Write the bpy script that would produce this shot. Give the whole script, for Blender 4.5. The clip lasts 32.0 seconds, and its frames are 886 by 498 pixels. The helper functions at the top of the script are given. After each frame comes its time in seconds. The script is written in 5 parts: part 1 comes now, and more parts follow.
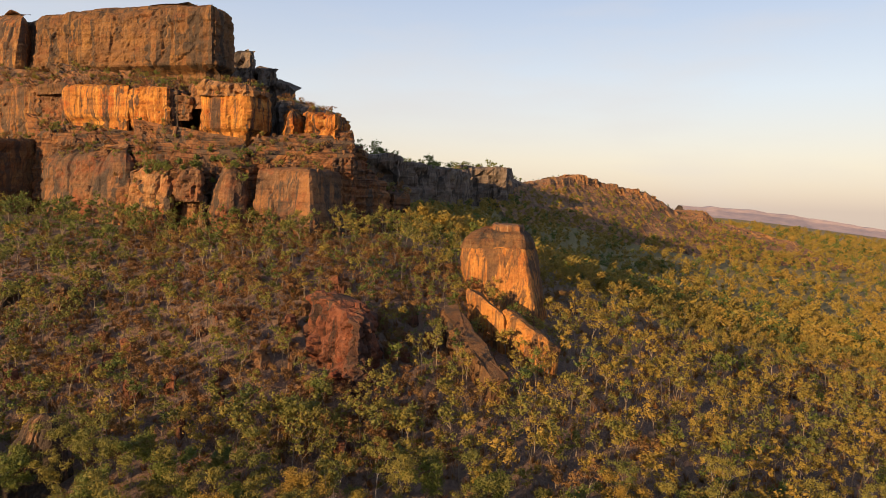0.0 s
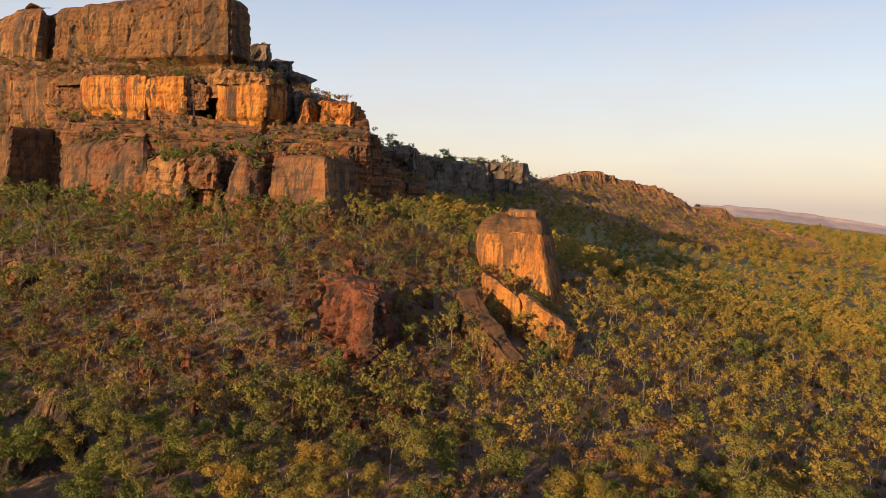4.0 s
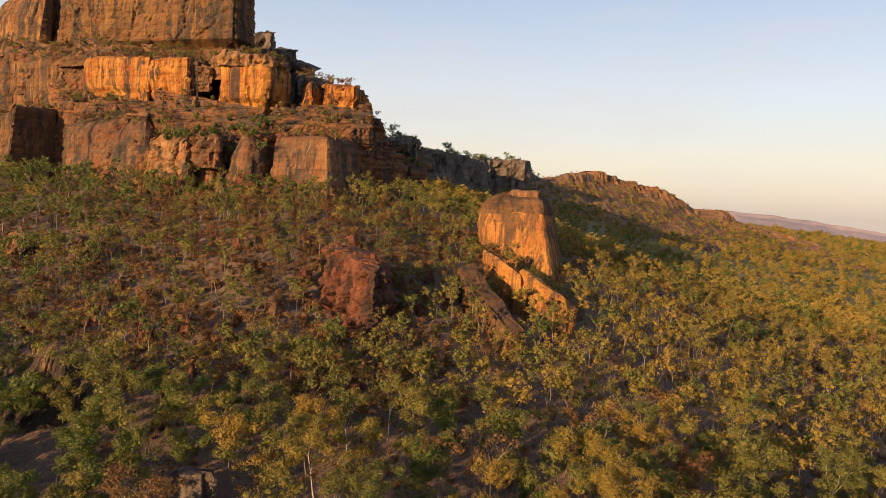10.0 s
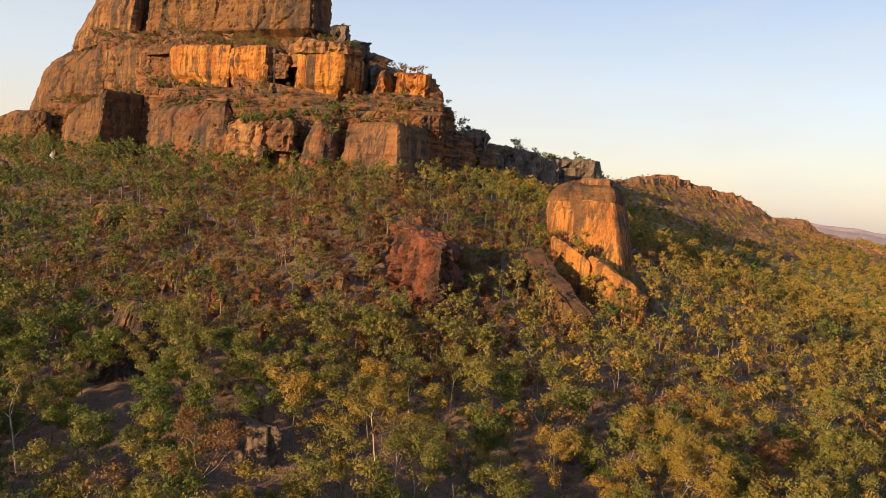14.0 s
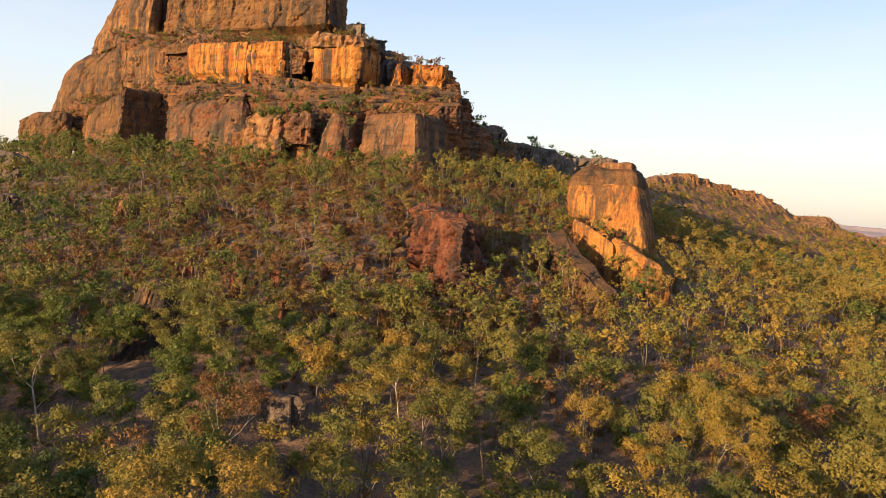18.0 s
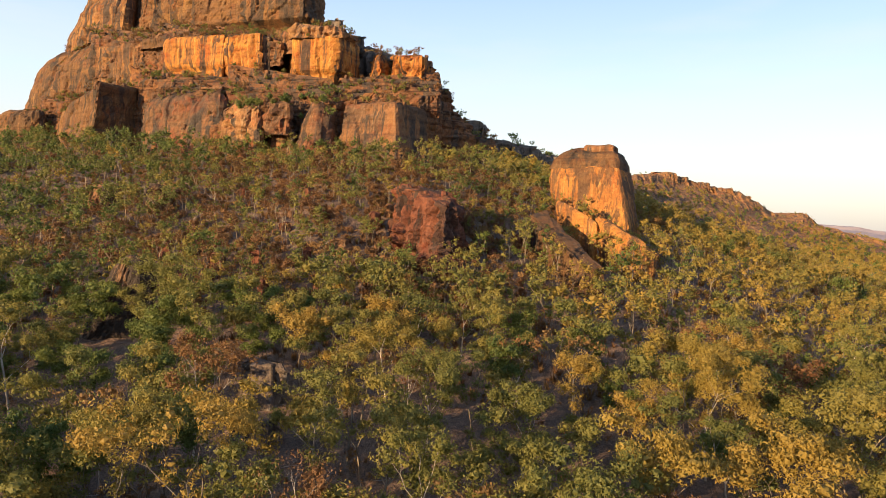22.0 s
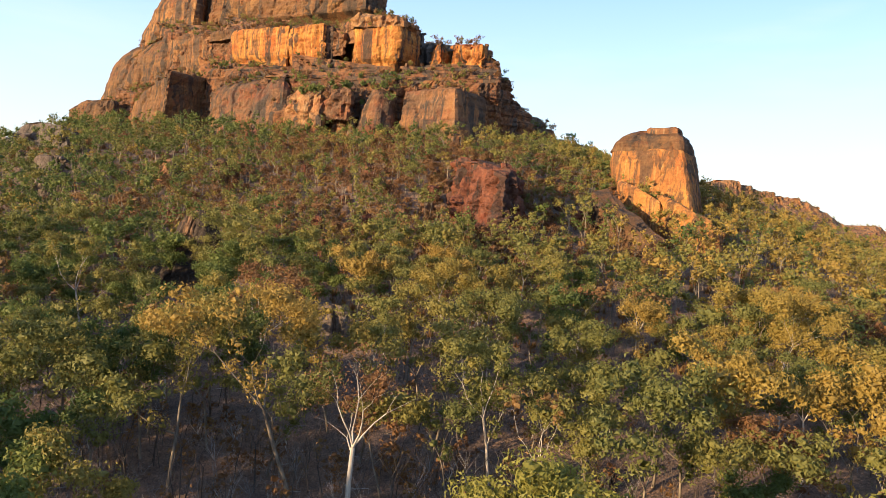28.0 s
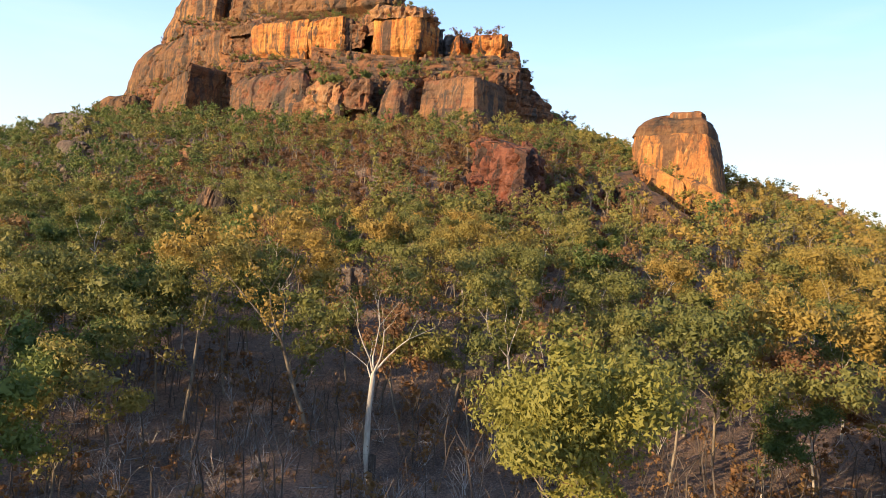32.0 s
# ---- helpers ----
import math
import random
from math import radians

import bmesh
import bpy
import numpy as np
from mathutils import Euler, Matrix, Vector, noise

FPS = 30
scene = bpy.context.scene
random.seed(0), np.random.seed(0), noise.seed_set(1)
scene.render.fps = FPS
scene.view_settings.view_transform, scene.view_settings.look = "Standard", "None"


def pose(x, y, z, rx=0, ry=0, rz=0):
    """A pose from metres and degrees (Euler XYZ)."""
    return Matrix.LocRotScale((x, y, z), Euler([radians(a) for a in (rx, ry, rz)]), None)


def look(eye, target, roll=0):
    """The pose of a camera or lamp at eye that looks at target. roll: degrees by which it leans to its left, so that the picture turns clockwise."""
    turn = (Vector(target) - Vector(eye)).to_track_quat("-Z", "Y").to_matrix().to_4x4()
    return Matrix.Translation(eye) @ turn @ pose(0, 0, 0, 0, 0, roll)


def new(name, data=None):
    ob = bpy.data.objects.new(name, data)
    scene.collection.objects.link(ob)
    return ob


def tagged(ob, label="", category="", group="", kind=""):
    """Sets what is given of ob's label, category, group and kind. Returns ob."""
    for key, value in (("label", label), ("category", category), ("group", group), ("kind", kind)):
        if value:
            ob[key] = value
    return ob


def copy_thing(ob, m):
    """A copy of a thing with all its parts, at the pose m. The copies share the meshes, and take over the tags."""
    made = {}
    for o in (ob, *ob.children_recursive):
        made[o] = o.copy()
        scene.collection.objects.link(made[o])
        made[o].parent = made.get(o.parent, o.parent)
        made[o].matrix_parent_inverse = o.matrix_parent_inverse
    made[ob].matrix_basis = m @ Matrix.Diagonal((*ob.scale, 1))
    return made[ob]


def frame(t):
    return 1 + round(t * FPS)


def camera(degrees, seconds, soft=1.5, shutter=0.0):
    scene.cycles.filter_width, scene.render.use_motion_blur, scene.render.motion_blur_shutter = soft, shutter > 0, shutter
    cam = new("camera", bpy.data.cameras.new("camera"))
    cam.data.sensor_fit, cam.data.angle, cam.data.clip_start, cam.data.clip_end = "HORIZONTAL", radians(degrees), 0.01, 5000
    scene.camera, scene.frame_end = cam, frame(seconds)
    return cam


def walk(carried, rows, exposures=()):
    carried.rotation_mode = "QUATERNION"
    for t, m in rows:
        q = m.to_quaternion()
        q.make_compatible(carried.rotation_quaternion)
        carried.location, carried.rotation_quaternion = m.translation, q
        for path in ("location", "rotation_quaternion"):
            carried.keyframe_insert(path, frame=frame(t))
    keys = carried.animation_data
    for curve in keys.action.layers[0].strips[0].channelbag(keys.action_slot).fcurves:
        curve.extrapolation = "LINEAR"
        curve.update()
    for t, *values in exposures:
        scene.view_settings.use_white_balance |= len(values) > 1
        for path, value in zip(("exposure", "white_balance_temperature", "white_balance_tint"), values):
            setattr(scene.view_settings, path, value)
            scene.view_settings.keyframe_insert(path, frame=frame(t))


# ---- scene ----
cam = camera(67.2, 32.0, soft=0.75)

# seconds, eye x, y, z, heading, tilt, lean (degrees)
PATH = [
    (0, 1.78, -5.34, 52.95, 0.286, -4.332, 1.948), (0.5, 1.78, -5.21, 52.51, 2.562, -4.342, 2.642), (1, 1.79, -5.03, 52.05, 1.932, -4.279, 2.404),
    (1.5, 1.80, -4.83, 51.57, -3.731, -4.328, 0.577), (2, 1.82, -4.63, 51.08, -3.953, -4.478, 0.429), (2.5, 1.85, -4.48, 50.60, 1.837, -4.422, 2.084),
    (3, 1.89, -4.42, 50.13, 4.919, -4.364, 2.942), (3.5, 1.94, -4.44, 49.69, 3.398, -4.357, 2.351), (5.5, 2.12, -4.77, 47.95, -0.308, -4.499, 2.059),
    (6, 2.15, -4.85, 47.51, 1.269, -4.446, 2.517), (6.5, 2.16, -4.90, 47.05, 0.561, -4.352, 2.252), (7, 2.15, -4.90, 46.55, -0.373, -4.395, 2.006),
    (7.5, 2.13, -4.85, 46.04, 0.150, -4.359, 2.216), (8, 2.11, -4.79, 45.50, -1.645, -4.262, 1.612), (8.5, 2.10, -4.72, 44.96, -5.465, -4.321, 0.344),
    (9, 2.10, -4.66, 44.41, -2.147, -4.212, 1.449), (9.5, 2.11, -4.59, 43.86, 4.517, -4.246, 3.562), (10, 2.13, -4.52, 43.31, 1.727, -4.161, 2.724),
    (10.5, 2.15, -4.44, 42.76, -0.771, -4.119, 1.859), (11, 2.16, -4.37, 42.21, 2.158, -4.143, 2.741), (11.5, 2.15, -4.29, 41.66, 3.354, -4.125, 3.103),
    (12, 2.12, -4.21, 41.10, -2.337, -4.089, 1.440), (12.5, 2.04, -4.12, 40.55, -4.910, -4.040, 0.710), (13, 1.92, -4.03, 39.99, -0.236, -3.990, 2.242),
    (13.5, 1.79, -3.94, 39.41, 7.510, -4.263, 4.714), (15.5, 1.27, -3.49, 37.06, 5.457, -4.203, 2.467), (16, 1.16, -3.36, 36.46, 7.186, -4.113, 2.986),
    (16.5, 1.07, -3.20, 35.85, 7.954, -4.031, 3.273), (17, 1.03, -3.02, 35.24, 8.146, -3.939, 3.299), (17.5, 1.01, -2.83, 34.63, 9.040, -3.916, 3.577),
    (18, 1.00, -2.65, 34.02, 8.679, -3.801, 3.488), (18.5, 1.01, -2.47, 33.42, 6.378, -3.749, 2.696), (19, 1.01, -2.30, 32.82, 6.879, -3.705, 2.775),
    (19.5, 1.02, -2.14, 32.21, 11.056, -3.707, 3.989), (20, 1.01, -1.99, 31.59, 15.928, -3.834, 5.532), (20.5, 0.99, -1.85, 30.95, 17.514, -3.894, 6.022),
    (21, 0.97, -1.71, 30.29, 14.999, -3.565, 5.409), (21.5, 0.93, -1.57, 29.62, 9.908, -3.257, 3.597), (22, 0.89, -1.43, 28.93, 7.174, -3.194, 2.615),
    (22.5, 0.85, -1.29, 28.25, 10.198, -3.175, 3.421), (23, 0.81, -1.16, 27.58, 10.803, -3.062, 3.658), (23.5, 0.77, -1.04, 26.93, 9.842, -2.937, 3.339),
    (24, 0.74, -0.95, 26.31, 9.452, -2.855, 3.205), (24.5, 0.70, -0.91, 25.72, 10.100, -2.849, 3.397), (25, 0.66, -0.92, 25.16, 10.284, -2.810, 3.512),
    (25.5, 0.60, -0.97, 24.61, 10.654, -2.810, 3.627), (27.5, 0.37, -1.17, 22.42, 11.726, -2.630, 3.820), (28, 0.31, -1.19, 21.86, 11.749, -2.589, 3.781),
    (28.5, 0.25, -1.15, 21.29, 12.129, -2.590, 3.859), (29, 0.20, -1.05, 20.71, 11.838, -2.486, 3.694), (29.5, 0.17, -0.90, 20.11, 11.926, -2.437, 3.638),
    (30, 0.13, -0.72, 19.51, 13.707, -2.429, 4.183), (30.5, 0.11, -0.54, 18.89, 13.383, -2.342, 4.004), (31, 0.08, -0.36, 18.27, 13.108, -2.268, 3.841),
    (31.5, 0.05, -0.18, 17.65, 13.380, -2.228, 3.891), (32, 0.02, -0.01, 17.02, 13.294, -2.161, 3.846),
]


def eye_pose(x, y, z, head, tilt, lean):
    m = Matrix.Translation((x, y, z)) @ Matrix.Rotation(radians(head), 4, "Z") @ Matrix.Rotation(radians(90 + tilt), 4, "X")
    return m @ Matrix.Rotation(radians(lean), 4, "Z")


walk(cam, [(row[0], eye_pose(*row[1:])) for row in PATH],
     exposures=[(0, 0.59, 6700, 11), (9, 0.59, 6700, 11), (13, 0.65, 6600, 9), (16, 0.85, 6450, 7), (20, 0.94, 6200, 5), (25, 1.06, 5700, 3), (32, 1.15, 5250, 1)])

# ---- light ----
SUN_AZ, SUN_EL = 219.0, 11.5          # compass bearing from +y, clockwise; height over the plain
world = bpy.data.worlds.new("sky")
scene.world = world
world.use_nodes = True
wn = world.node_tree
wn.nodes.clear()
sky = wn.nodes.new("ShaderNodeTexSky")
sky.sky_type, sky.sun_disc = "NISHITA", False
sky.sun_elevation, sky.sun_rotation = radians(SUN_EL), radians(SUN_AZ)
sky.air_density, sky.dust_density, sky.ozone_density, sky.altitude = 1.0, 1.2, 1.2, 60
back = wn.nodes.new("ShaderNodeBackground")
back.inputs["Strength"].default_value = 0.148
wout = wn.nodes.new("ShaderNodeOutputWorld")
wtc = wn.nodes.new("ShaderNodeTexCoord")
wsep = wn.nodes.new("ShaderNodeSeparateXYZ")
wn.links.new(wtc.outputs["Generated"], wsep.inputs[0])
haze = wn.nodes.new("ShaderNodeValToRGB")       # dusty evening air: cream low down, pale blue above
while len(haze.color_ramp.elements) < 6:
    haze.color_ramp.elements.new(0.5)
for e, (p, c) in zip(haze.color_ramp.elements, [(0.0, (0.80, 0.64, 0.56)), (0.06, (0.92, 0.78, 0.66)), (0.16, (0.79, 0.82, 0.89)), (0.34, (0.45, 0.57, 0.83)), (0.55, (0.24, 0.33, 0.48)), (1.0, (0.11, 0.18, 0.33))]):
    e.position, e.color = p, (*c, 1)
wn.links.new(wsep.outputs[2], haze.inputs[0])
hmul = wn.nodes.new("ShaderNodeVectorMath")
hmul.operation = "SCALE"
hmul.inputs["Scale"].default_value = 4.2
wn.links.new(haze.outputs[0], hmul.inputs[0])
wmap = wn.nodes.new("ShaderNodeMapping")
wmap.inputs["Scale"].default_value = (1.4, 1.4, 7.0)
wn.links.new(wtc.outputs["Generated"], wmap.inputs[0])
wnoise = wn.nodes.new("ShaderNodeTexNoise")
wnoise.inputs["Scale"].default_value, wnoise.inputs["Detail"].default_value = 1.6, 5.0
wn.links.new(wmap.outputs[0], wnoise.inputs["Vector"])
wmix = wn.nodes.new("ShaderNodeMix")
wmix.data_type = "RGBA"
wmix.inputs[0].default_value = 0.78
wn.links.new(sky.outputs[0], wmix.inputs[6])
wn.links.new(hmul.outputs[0], wmix.inputs[7])
cfac = wn.nodes.new("ShaderNodeMapRange")       # thin veil of cloud
for key, v in (("From Min", 0.5), ("From Max", 0.8), ("To Min", 0.0), ("To Max", 0.6)):
    cfac.inputs[key].default_value = v
wn.links.new(wnoise.outputs["Fac"], cfac.inputs["Value"])
cmix = wn.nodes.new("ShaderNodeMix")
cmix.data_type = "RGBA"
wn.links.new(cfac.outputs[0], cmix.inputs[0])
wn.links.new(wmix.outputs[2], cmix.inputs[6])
cmix.inputs[7].default_value = (3.4, 3.2, 3.1, 1)
wn.links.new(cmix.outputs[2], back.inputs[0])
wn.links.new(back.outputs[0], wout.inputs[0])

sun_data = bpy.data.lights.new("sun", "SUN")
sun_data.energy, sun_data.angle, sun_data.color = 6.0, radians(0.6), (1.0, 0.62, 0.29)
sun = new("sun", sun_data)
az, el = radians(SUN_AZ), radians(SUN_EL)
sun_from = Vector((math.sin(az) * math.cos(el), math.cos(az) * math.cos(el), math.sin(el)))
sun.matrix_world = look(sun_from * 300, (0, 0, 0))


# ---- materials ----
def material(name, build):
    mat = bpy.data.materials.new(name)
    mat.use_nodes = True
    nt = mat.node_tree
    nt.nodes.clear()
    out = nt.nodes.new("ShaderNodeOutputMaterial")
    build(nt, out)
    return mat


def node(nt, kind, **inputs):
    n = nt.nodes.new(kind)
    for key, value in inputs.items():
        n.inputs[key.replace("_", " ")].default_value = value
    return n


def ramp(nt, source, stops):
    r = nt.nodes.new("ShaderNodeValToRGB")
    while len(r.color_ramp.elements) < len(stops):
        r.color_ramp.elements.new(0.5)
    for e, (p, c) in zip(r.color_ramp.elements, stops):
        e.position, e.color = p, (*c, 1)
    nt.links.new(source, r.inputs[0])
    return r.outputs[0]


def mix(nt, fac, a, b, blend="MIX"):
    m = nt.nodes.new("ShaderNodeMix")
    m.data_type, m.blend_type = "RGBA", blend
    for sock, v in ((m.inputs[0], fac), (m.inputs[6], a), (m.inputs[7], b)):
        if hasattr(v, "is_output"):
            nt.links.new(v, sock)
        else:
            sock.default_value = v if isinstance(v, float) else (*v, 1)
    return m.outputs[2]


def scaled(nt, sx, sy, sz):
    tc = nt.nodes.new("ShaderNodeTexCoord")
    mp = nt.nodes.new("ShaderNodeMapping")
    mp.inputs["Scale"].default_value = (sx, sy, sz)
    nt.links.new(tc.outputs["Object"], mp.inputs["Vector"])
    return mp.outputs[0]


def noise_tex(nt, vec, scale, detail=5.0, rough=0.6, warp=0.0):
    n = node(nt, "ShaderNodeTexNoise", Scale=scale, Detail=detail, Roughness=rough, Distortion=warp)
    nt.links.new(vec, n.inputs["Vector"])
    return n.outputs["Fac"]


def sandstone(name, bright, mid, dark, varnish=0.5, red=0.3, pale=0.35, size=1.0, even=0.25, bands=0.35):
    """Weathered sandstone: iron-stained patches, bedding, streaks of dark varnish and pale wash, pits and grain."""
    def build(nt, out):
        fine = noise_tex(nt, scaled(nt, 1, 1, 1), 1.7, 8.0, 0.75)
        pits = noise_tex(nt, scaled(nt, 1, 1, 0.8), 0.42, 6.0, 0.7, 0.4)
        streak = noise_tex(nt, scaled(nt, 0.24 * size, 0.24 * size, 0.022), 1.0, 6.0, 0.66, 0.7)
        streak2 = noise_tex(nt, scaled(nt, 0.75 * size, 0.75 * size, 0.045), 1.0, 5.0, 0.62, 0.4)
        where = noise_tex(nt, scaled(nt, 0.07, 0.07, 0.09), 1.0, 4.0, 0.6, 0.6)
        patch = noise_tex(nt, scaled(nt, 0.06, 0.06, 0.1), 1.0, 6.0, 0.62, 0.8)
        rust = noise_tex(nt, scaled(nt, 0.12, 0.12, 0.16), 1.0, 6.0, 0.66, 0.5)
        bed = noise_tex(nt, scaled(nt, 0.02, 0.02, 0.42), 1.0, 5.0, 0.65)
        lines = noise_tex(nt, scaled(nt, 0.05, 0.05, 1.0), 1.0, 5.0, 0.65, 0.3)
        col = ramp(nt, patch, [(0.34, mid), (0.46, tuple(0.45 * m + 0.55 * b for m, b in zip(mid, bright))), (0.56, bright), (0.7, (bright[0] * 1.25, bright[1] * 1.3, bright[2] * 1.1))])
        col = mix(nt, ramp(nt, rust, [(0.52, (0, 0, 0)), (0.64, (0.25 + 1.2 * red, ) * 3)]), col, (bright[0] * 0.86, bright[1] * 0.52, bright[2] * 0.5))
        col = mix(nt, ramp(nt, bed, [(0.5, (0, 0, 0)), (0.6, (0.15 + 0.6 * red, ) * 3)]), col, (mid[0] * 1.05, mid[1] * 0.72, mid[2] * 0.62))
        col = mix(nt, ramp(nt, streak2, [(0.36, (pale, ) * 3), (0.45, (0, 0, 0))]), col, (min(bright[0] * 1.3, 0.66), bright[1] * 1.7, bright[2] * 2.2))
        v = 0.64 - 0.2 * varnish
        cover = mix(nt, 0.85, ramp(nt, streak, [(v - 0.03, (0, 0, 0)), (v + 0.03, (0.92, ) * 3)]), ramp(nt, where, [(0.4, (even, ) * 3), (0.52, (1, 1, 1))]), "MULTIPLY")
        col = mix(nt, cover, col, dark)
        thin = mix(nt, 1.0, ramp(nt, streak2, [(0.56, (0, 0, 0)), (0.61, (0.8, ) * 3)]), ramp(nt, where, [(0.36, (1, 1, 1)), (0.56, (0.25, ) * 3)]), "MULTIPLY")
        col = mix(nt, thin, col, (dark[0] * 1.3, dark[1] * 1.2, dark[2] * 1.1))
        col = mix(nt, bands, col, ramp(nt, lines, [(0.38, (0.42, 0.4, 0.39)), (0.46, (1, 1, 1)), (0.62, (1.15, 1.12, 1.06))]), "MULTIPLY")
        col = mix(nt, 0.6, col, ramp(nt, pits, [(0.32, (0.45, 0.44, 0.43)), (0.42, (0.97, 0.97, 0.97)), (0.66, (1.15, 1.13, 1.1))]), "MULTIPLY")
        col = mix(nt, 0.5, col, ramp(nt, fine, [(0.34, (0.4, 0.4, 0.4)), (0.48, (0.95, 0.95, 0.95)), (0.62, (1.36, 1.33, 1.26))]), "MULTIPLY")
        b = node(nt, "ShaderNodeBsdfPrincipled", Roughness=0.9)
        b.inputs["Specular IOR Level"].default_value = 0.2
        nt.links.new(col, b.inputs["Base Color"])
        bump = node(nt, "ShaderNodeBump", Strength=0.8, Distance=0.4)
        nt.links.new(fine, bump.inputs["Height"])
        bump2 = node(nt, "ShaderNodeBump", Strength=0.6, Distance=0.9)
        nt.links.new(pits, bump2.inputs["Height"])
        nt.links.new(bump2.outputs[0], bump.inputs["Normal"])
        nt.links.new(bump.outputs[0], b.inputs["Normal"])
        nt.links.new(b.outputs[0], out.inputs[0])
    return material(name, build)


M_UPPER = sandstone("cliff_sandstone_brown", (0.165, 0.088, 0.04), (0.088, 0.054, 0.034), (0.05, 0.04, 0.034), 0.6, 0.2, 0.3, 1.0, 0.35)
M_ORANGE = sandstone("cliff_sandstone_orange", (0.36, 0.163, 0.04), (0.25, 0.102, 0.03), (0.05, 0.04, 0.036), 0.55, 0.45, 0.6, 1.3, 0.55)
M_STREAK = sandstone("cliff_sandstone_streaked", (0.235, 0.118, 0.046), (0.135, 0.072, 0.037), (0.06, 0.048, 0.042), 0.7, 0.2, 0.6, 1.5, 0.7)
M_LOWER = sandstone("cliff_sandstone_dark", (0.20, 0.102, 0.05), (0.092, 0.06, 0.043), (0.045, 0.04, 0.038), 0.64, 0.34, 0.35, 0.8, 0.25)
M_BEDS = sandstone("bedded_sandstone", (0.17, 0.082, 0.039), (0.10, 0.057, 0.037), (0.055, 0.046, 0.041), 0.6, 0.22, 0.2, 0.8, 0.35, 0.9)
M_PALE = sandstone("pale_sandstone", (0.27, 0.148, 0.068), (0.16, 0.088, 0.048), (0.06, 0.05, 0.045), 0.5, 0.4, 0.5, 1.2, 0.4)
# dark varnished stone; its colour also stands in for shade in the recess
M_VARNISH_SHADE = sandstone("varnished_shade_sandstone", (0.17, 0.10, 0.06), (0.07, 0.052, 0.042), (0.035, 0.031, 0.03), 1.0, 0.1, 0.5, 1.6, 0.9)
M_TOWER = sandstone("tower_sandstone", (0.35, 0.158, 0.045), (0.24, 0.107, 0.037), (0.09, 0.055, 0.036), 0.62, 0.1, 0.55, 1.7, 0.7, 0.15)
M_RED = sandstone("red_sandstone", (0.165, 0.066, 0.04), (0.095, 0.047, 0.034), (0.04, 0.032, 0.03), 0.66, 0.4, 0.2, 1.0, 0.5)
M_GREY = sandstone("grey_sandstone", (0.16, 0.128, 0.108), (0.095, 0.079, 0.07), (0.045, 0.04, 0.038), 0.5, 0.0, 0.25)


def ground_build(nt, out):
    fine = noise_tex(nt, scaled(nt, 1, 1, 1), 1.6, 9.0, 0.7)
    litter = noise_tex(nt, scaled(nt, 1, 1, 1), 7.0, 4.0, 0.75)
    patch = noise_tex(nt, scaled(nt, 0.06, 0.06, 0.06), 1.0, 6.0, 0.6)
    ash = noise_tex(nt, scaled(nt, 0.16, 0.16, 0.16), 1.0, 5.0, 0.65)
    col = ramp(nt, patch, [(0.3, (0.15, 0.105, 0.085)), (0.5, (0.195, 0.13, 0.098)), (0.7, (0.23, 0.15, 0.105))])
    col = mix(nt, ramp(nt, ash, [(0.5, (0, 0, 0)), (0.66, (0.6, 0.6, 0.6))]), col, (0.06, 0.05, 0.048))
    place = nt.nodes.new("ShaderNodeSeparateXYZ")
    nt.links.new(scaled(nt, 1, 1, 1), place.inputs[0])
    grass = node(nt, "ShaderNodeMapRange", From_Min=170.0, From_Max=300.0)
    nt.links.new(place.outputs[1], grass.inputs["Value"])
    col = mix(nt, grass.outputs[0], col, ramp(nt, patch, [(0.3, (0.15, 0.125, 0.045)), (0.7, (0.22, 0.175, 0.06))]))   # dry grass of the plain
    col = mix(nt, 0.8, col, ramp(nt, fine, [(0.3, (0.4, 0.38, 0.36)), (0.55, (1, 1, 1)), (0.75, (1.5, 1.4, 1.25))]), "MULTIPLY")
    col = mix(nt, 0.8, col, ramp(nt, litter, [(0.38, (0.45, 0.43, 0.42)), (0.52, (1, 1, 1)), (0.64, (1.9, 1.7, 1.5))]), "MULTIPLY")
    b = node(nt, "ShaderNodeBsdfPrincipled", Roughness=0.95)
    nt.links.new(col, b.inputs["Base Color"])
    bump = node(nt, "ShaderNodeBump", Strength=0.9, Distance=0.4)
    nt.links.new(fine, bump.inputs["Height"])
    nt.links.new(bump.outputs[0], b.inputs["Normal"])
    nt.links.new(b.outputs[0], out.inputs[0])


M_GROUND = material("leaf_litter_soil", ground_build)


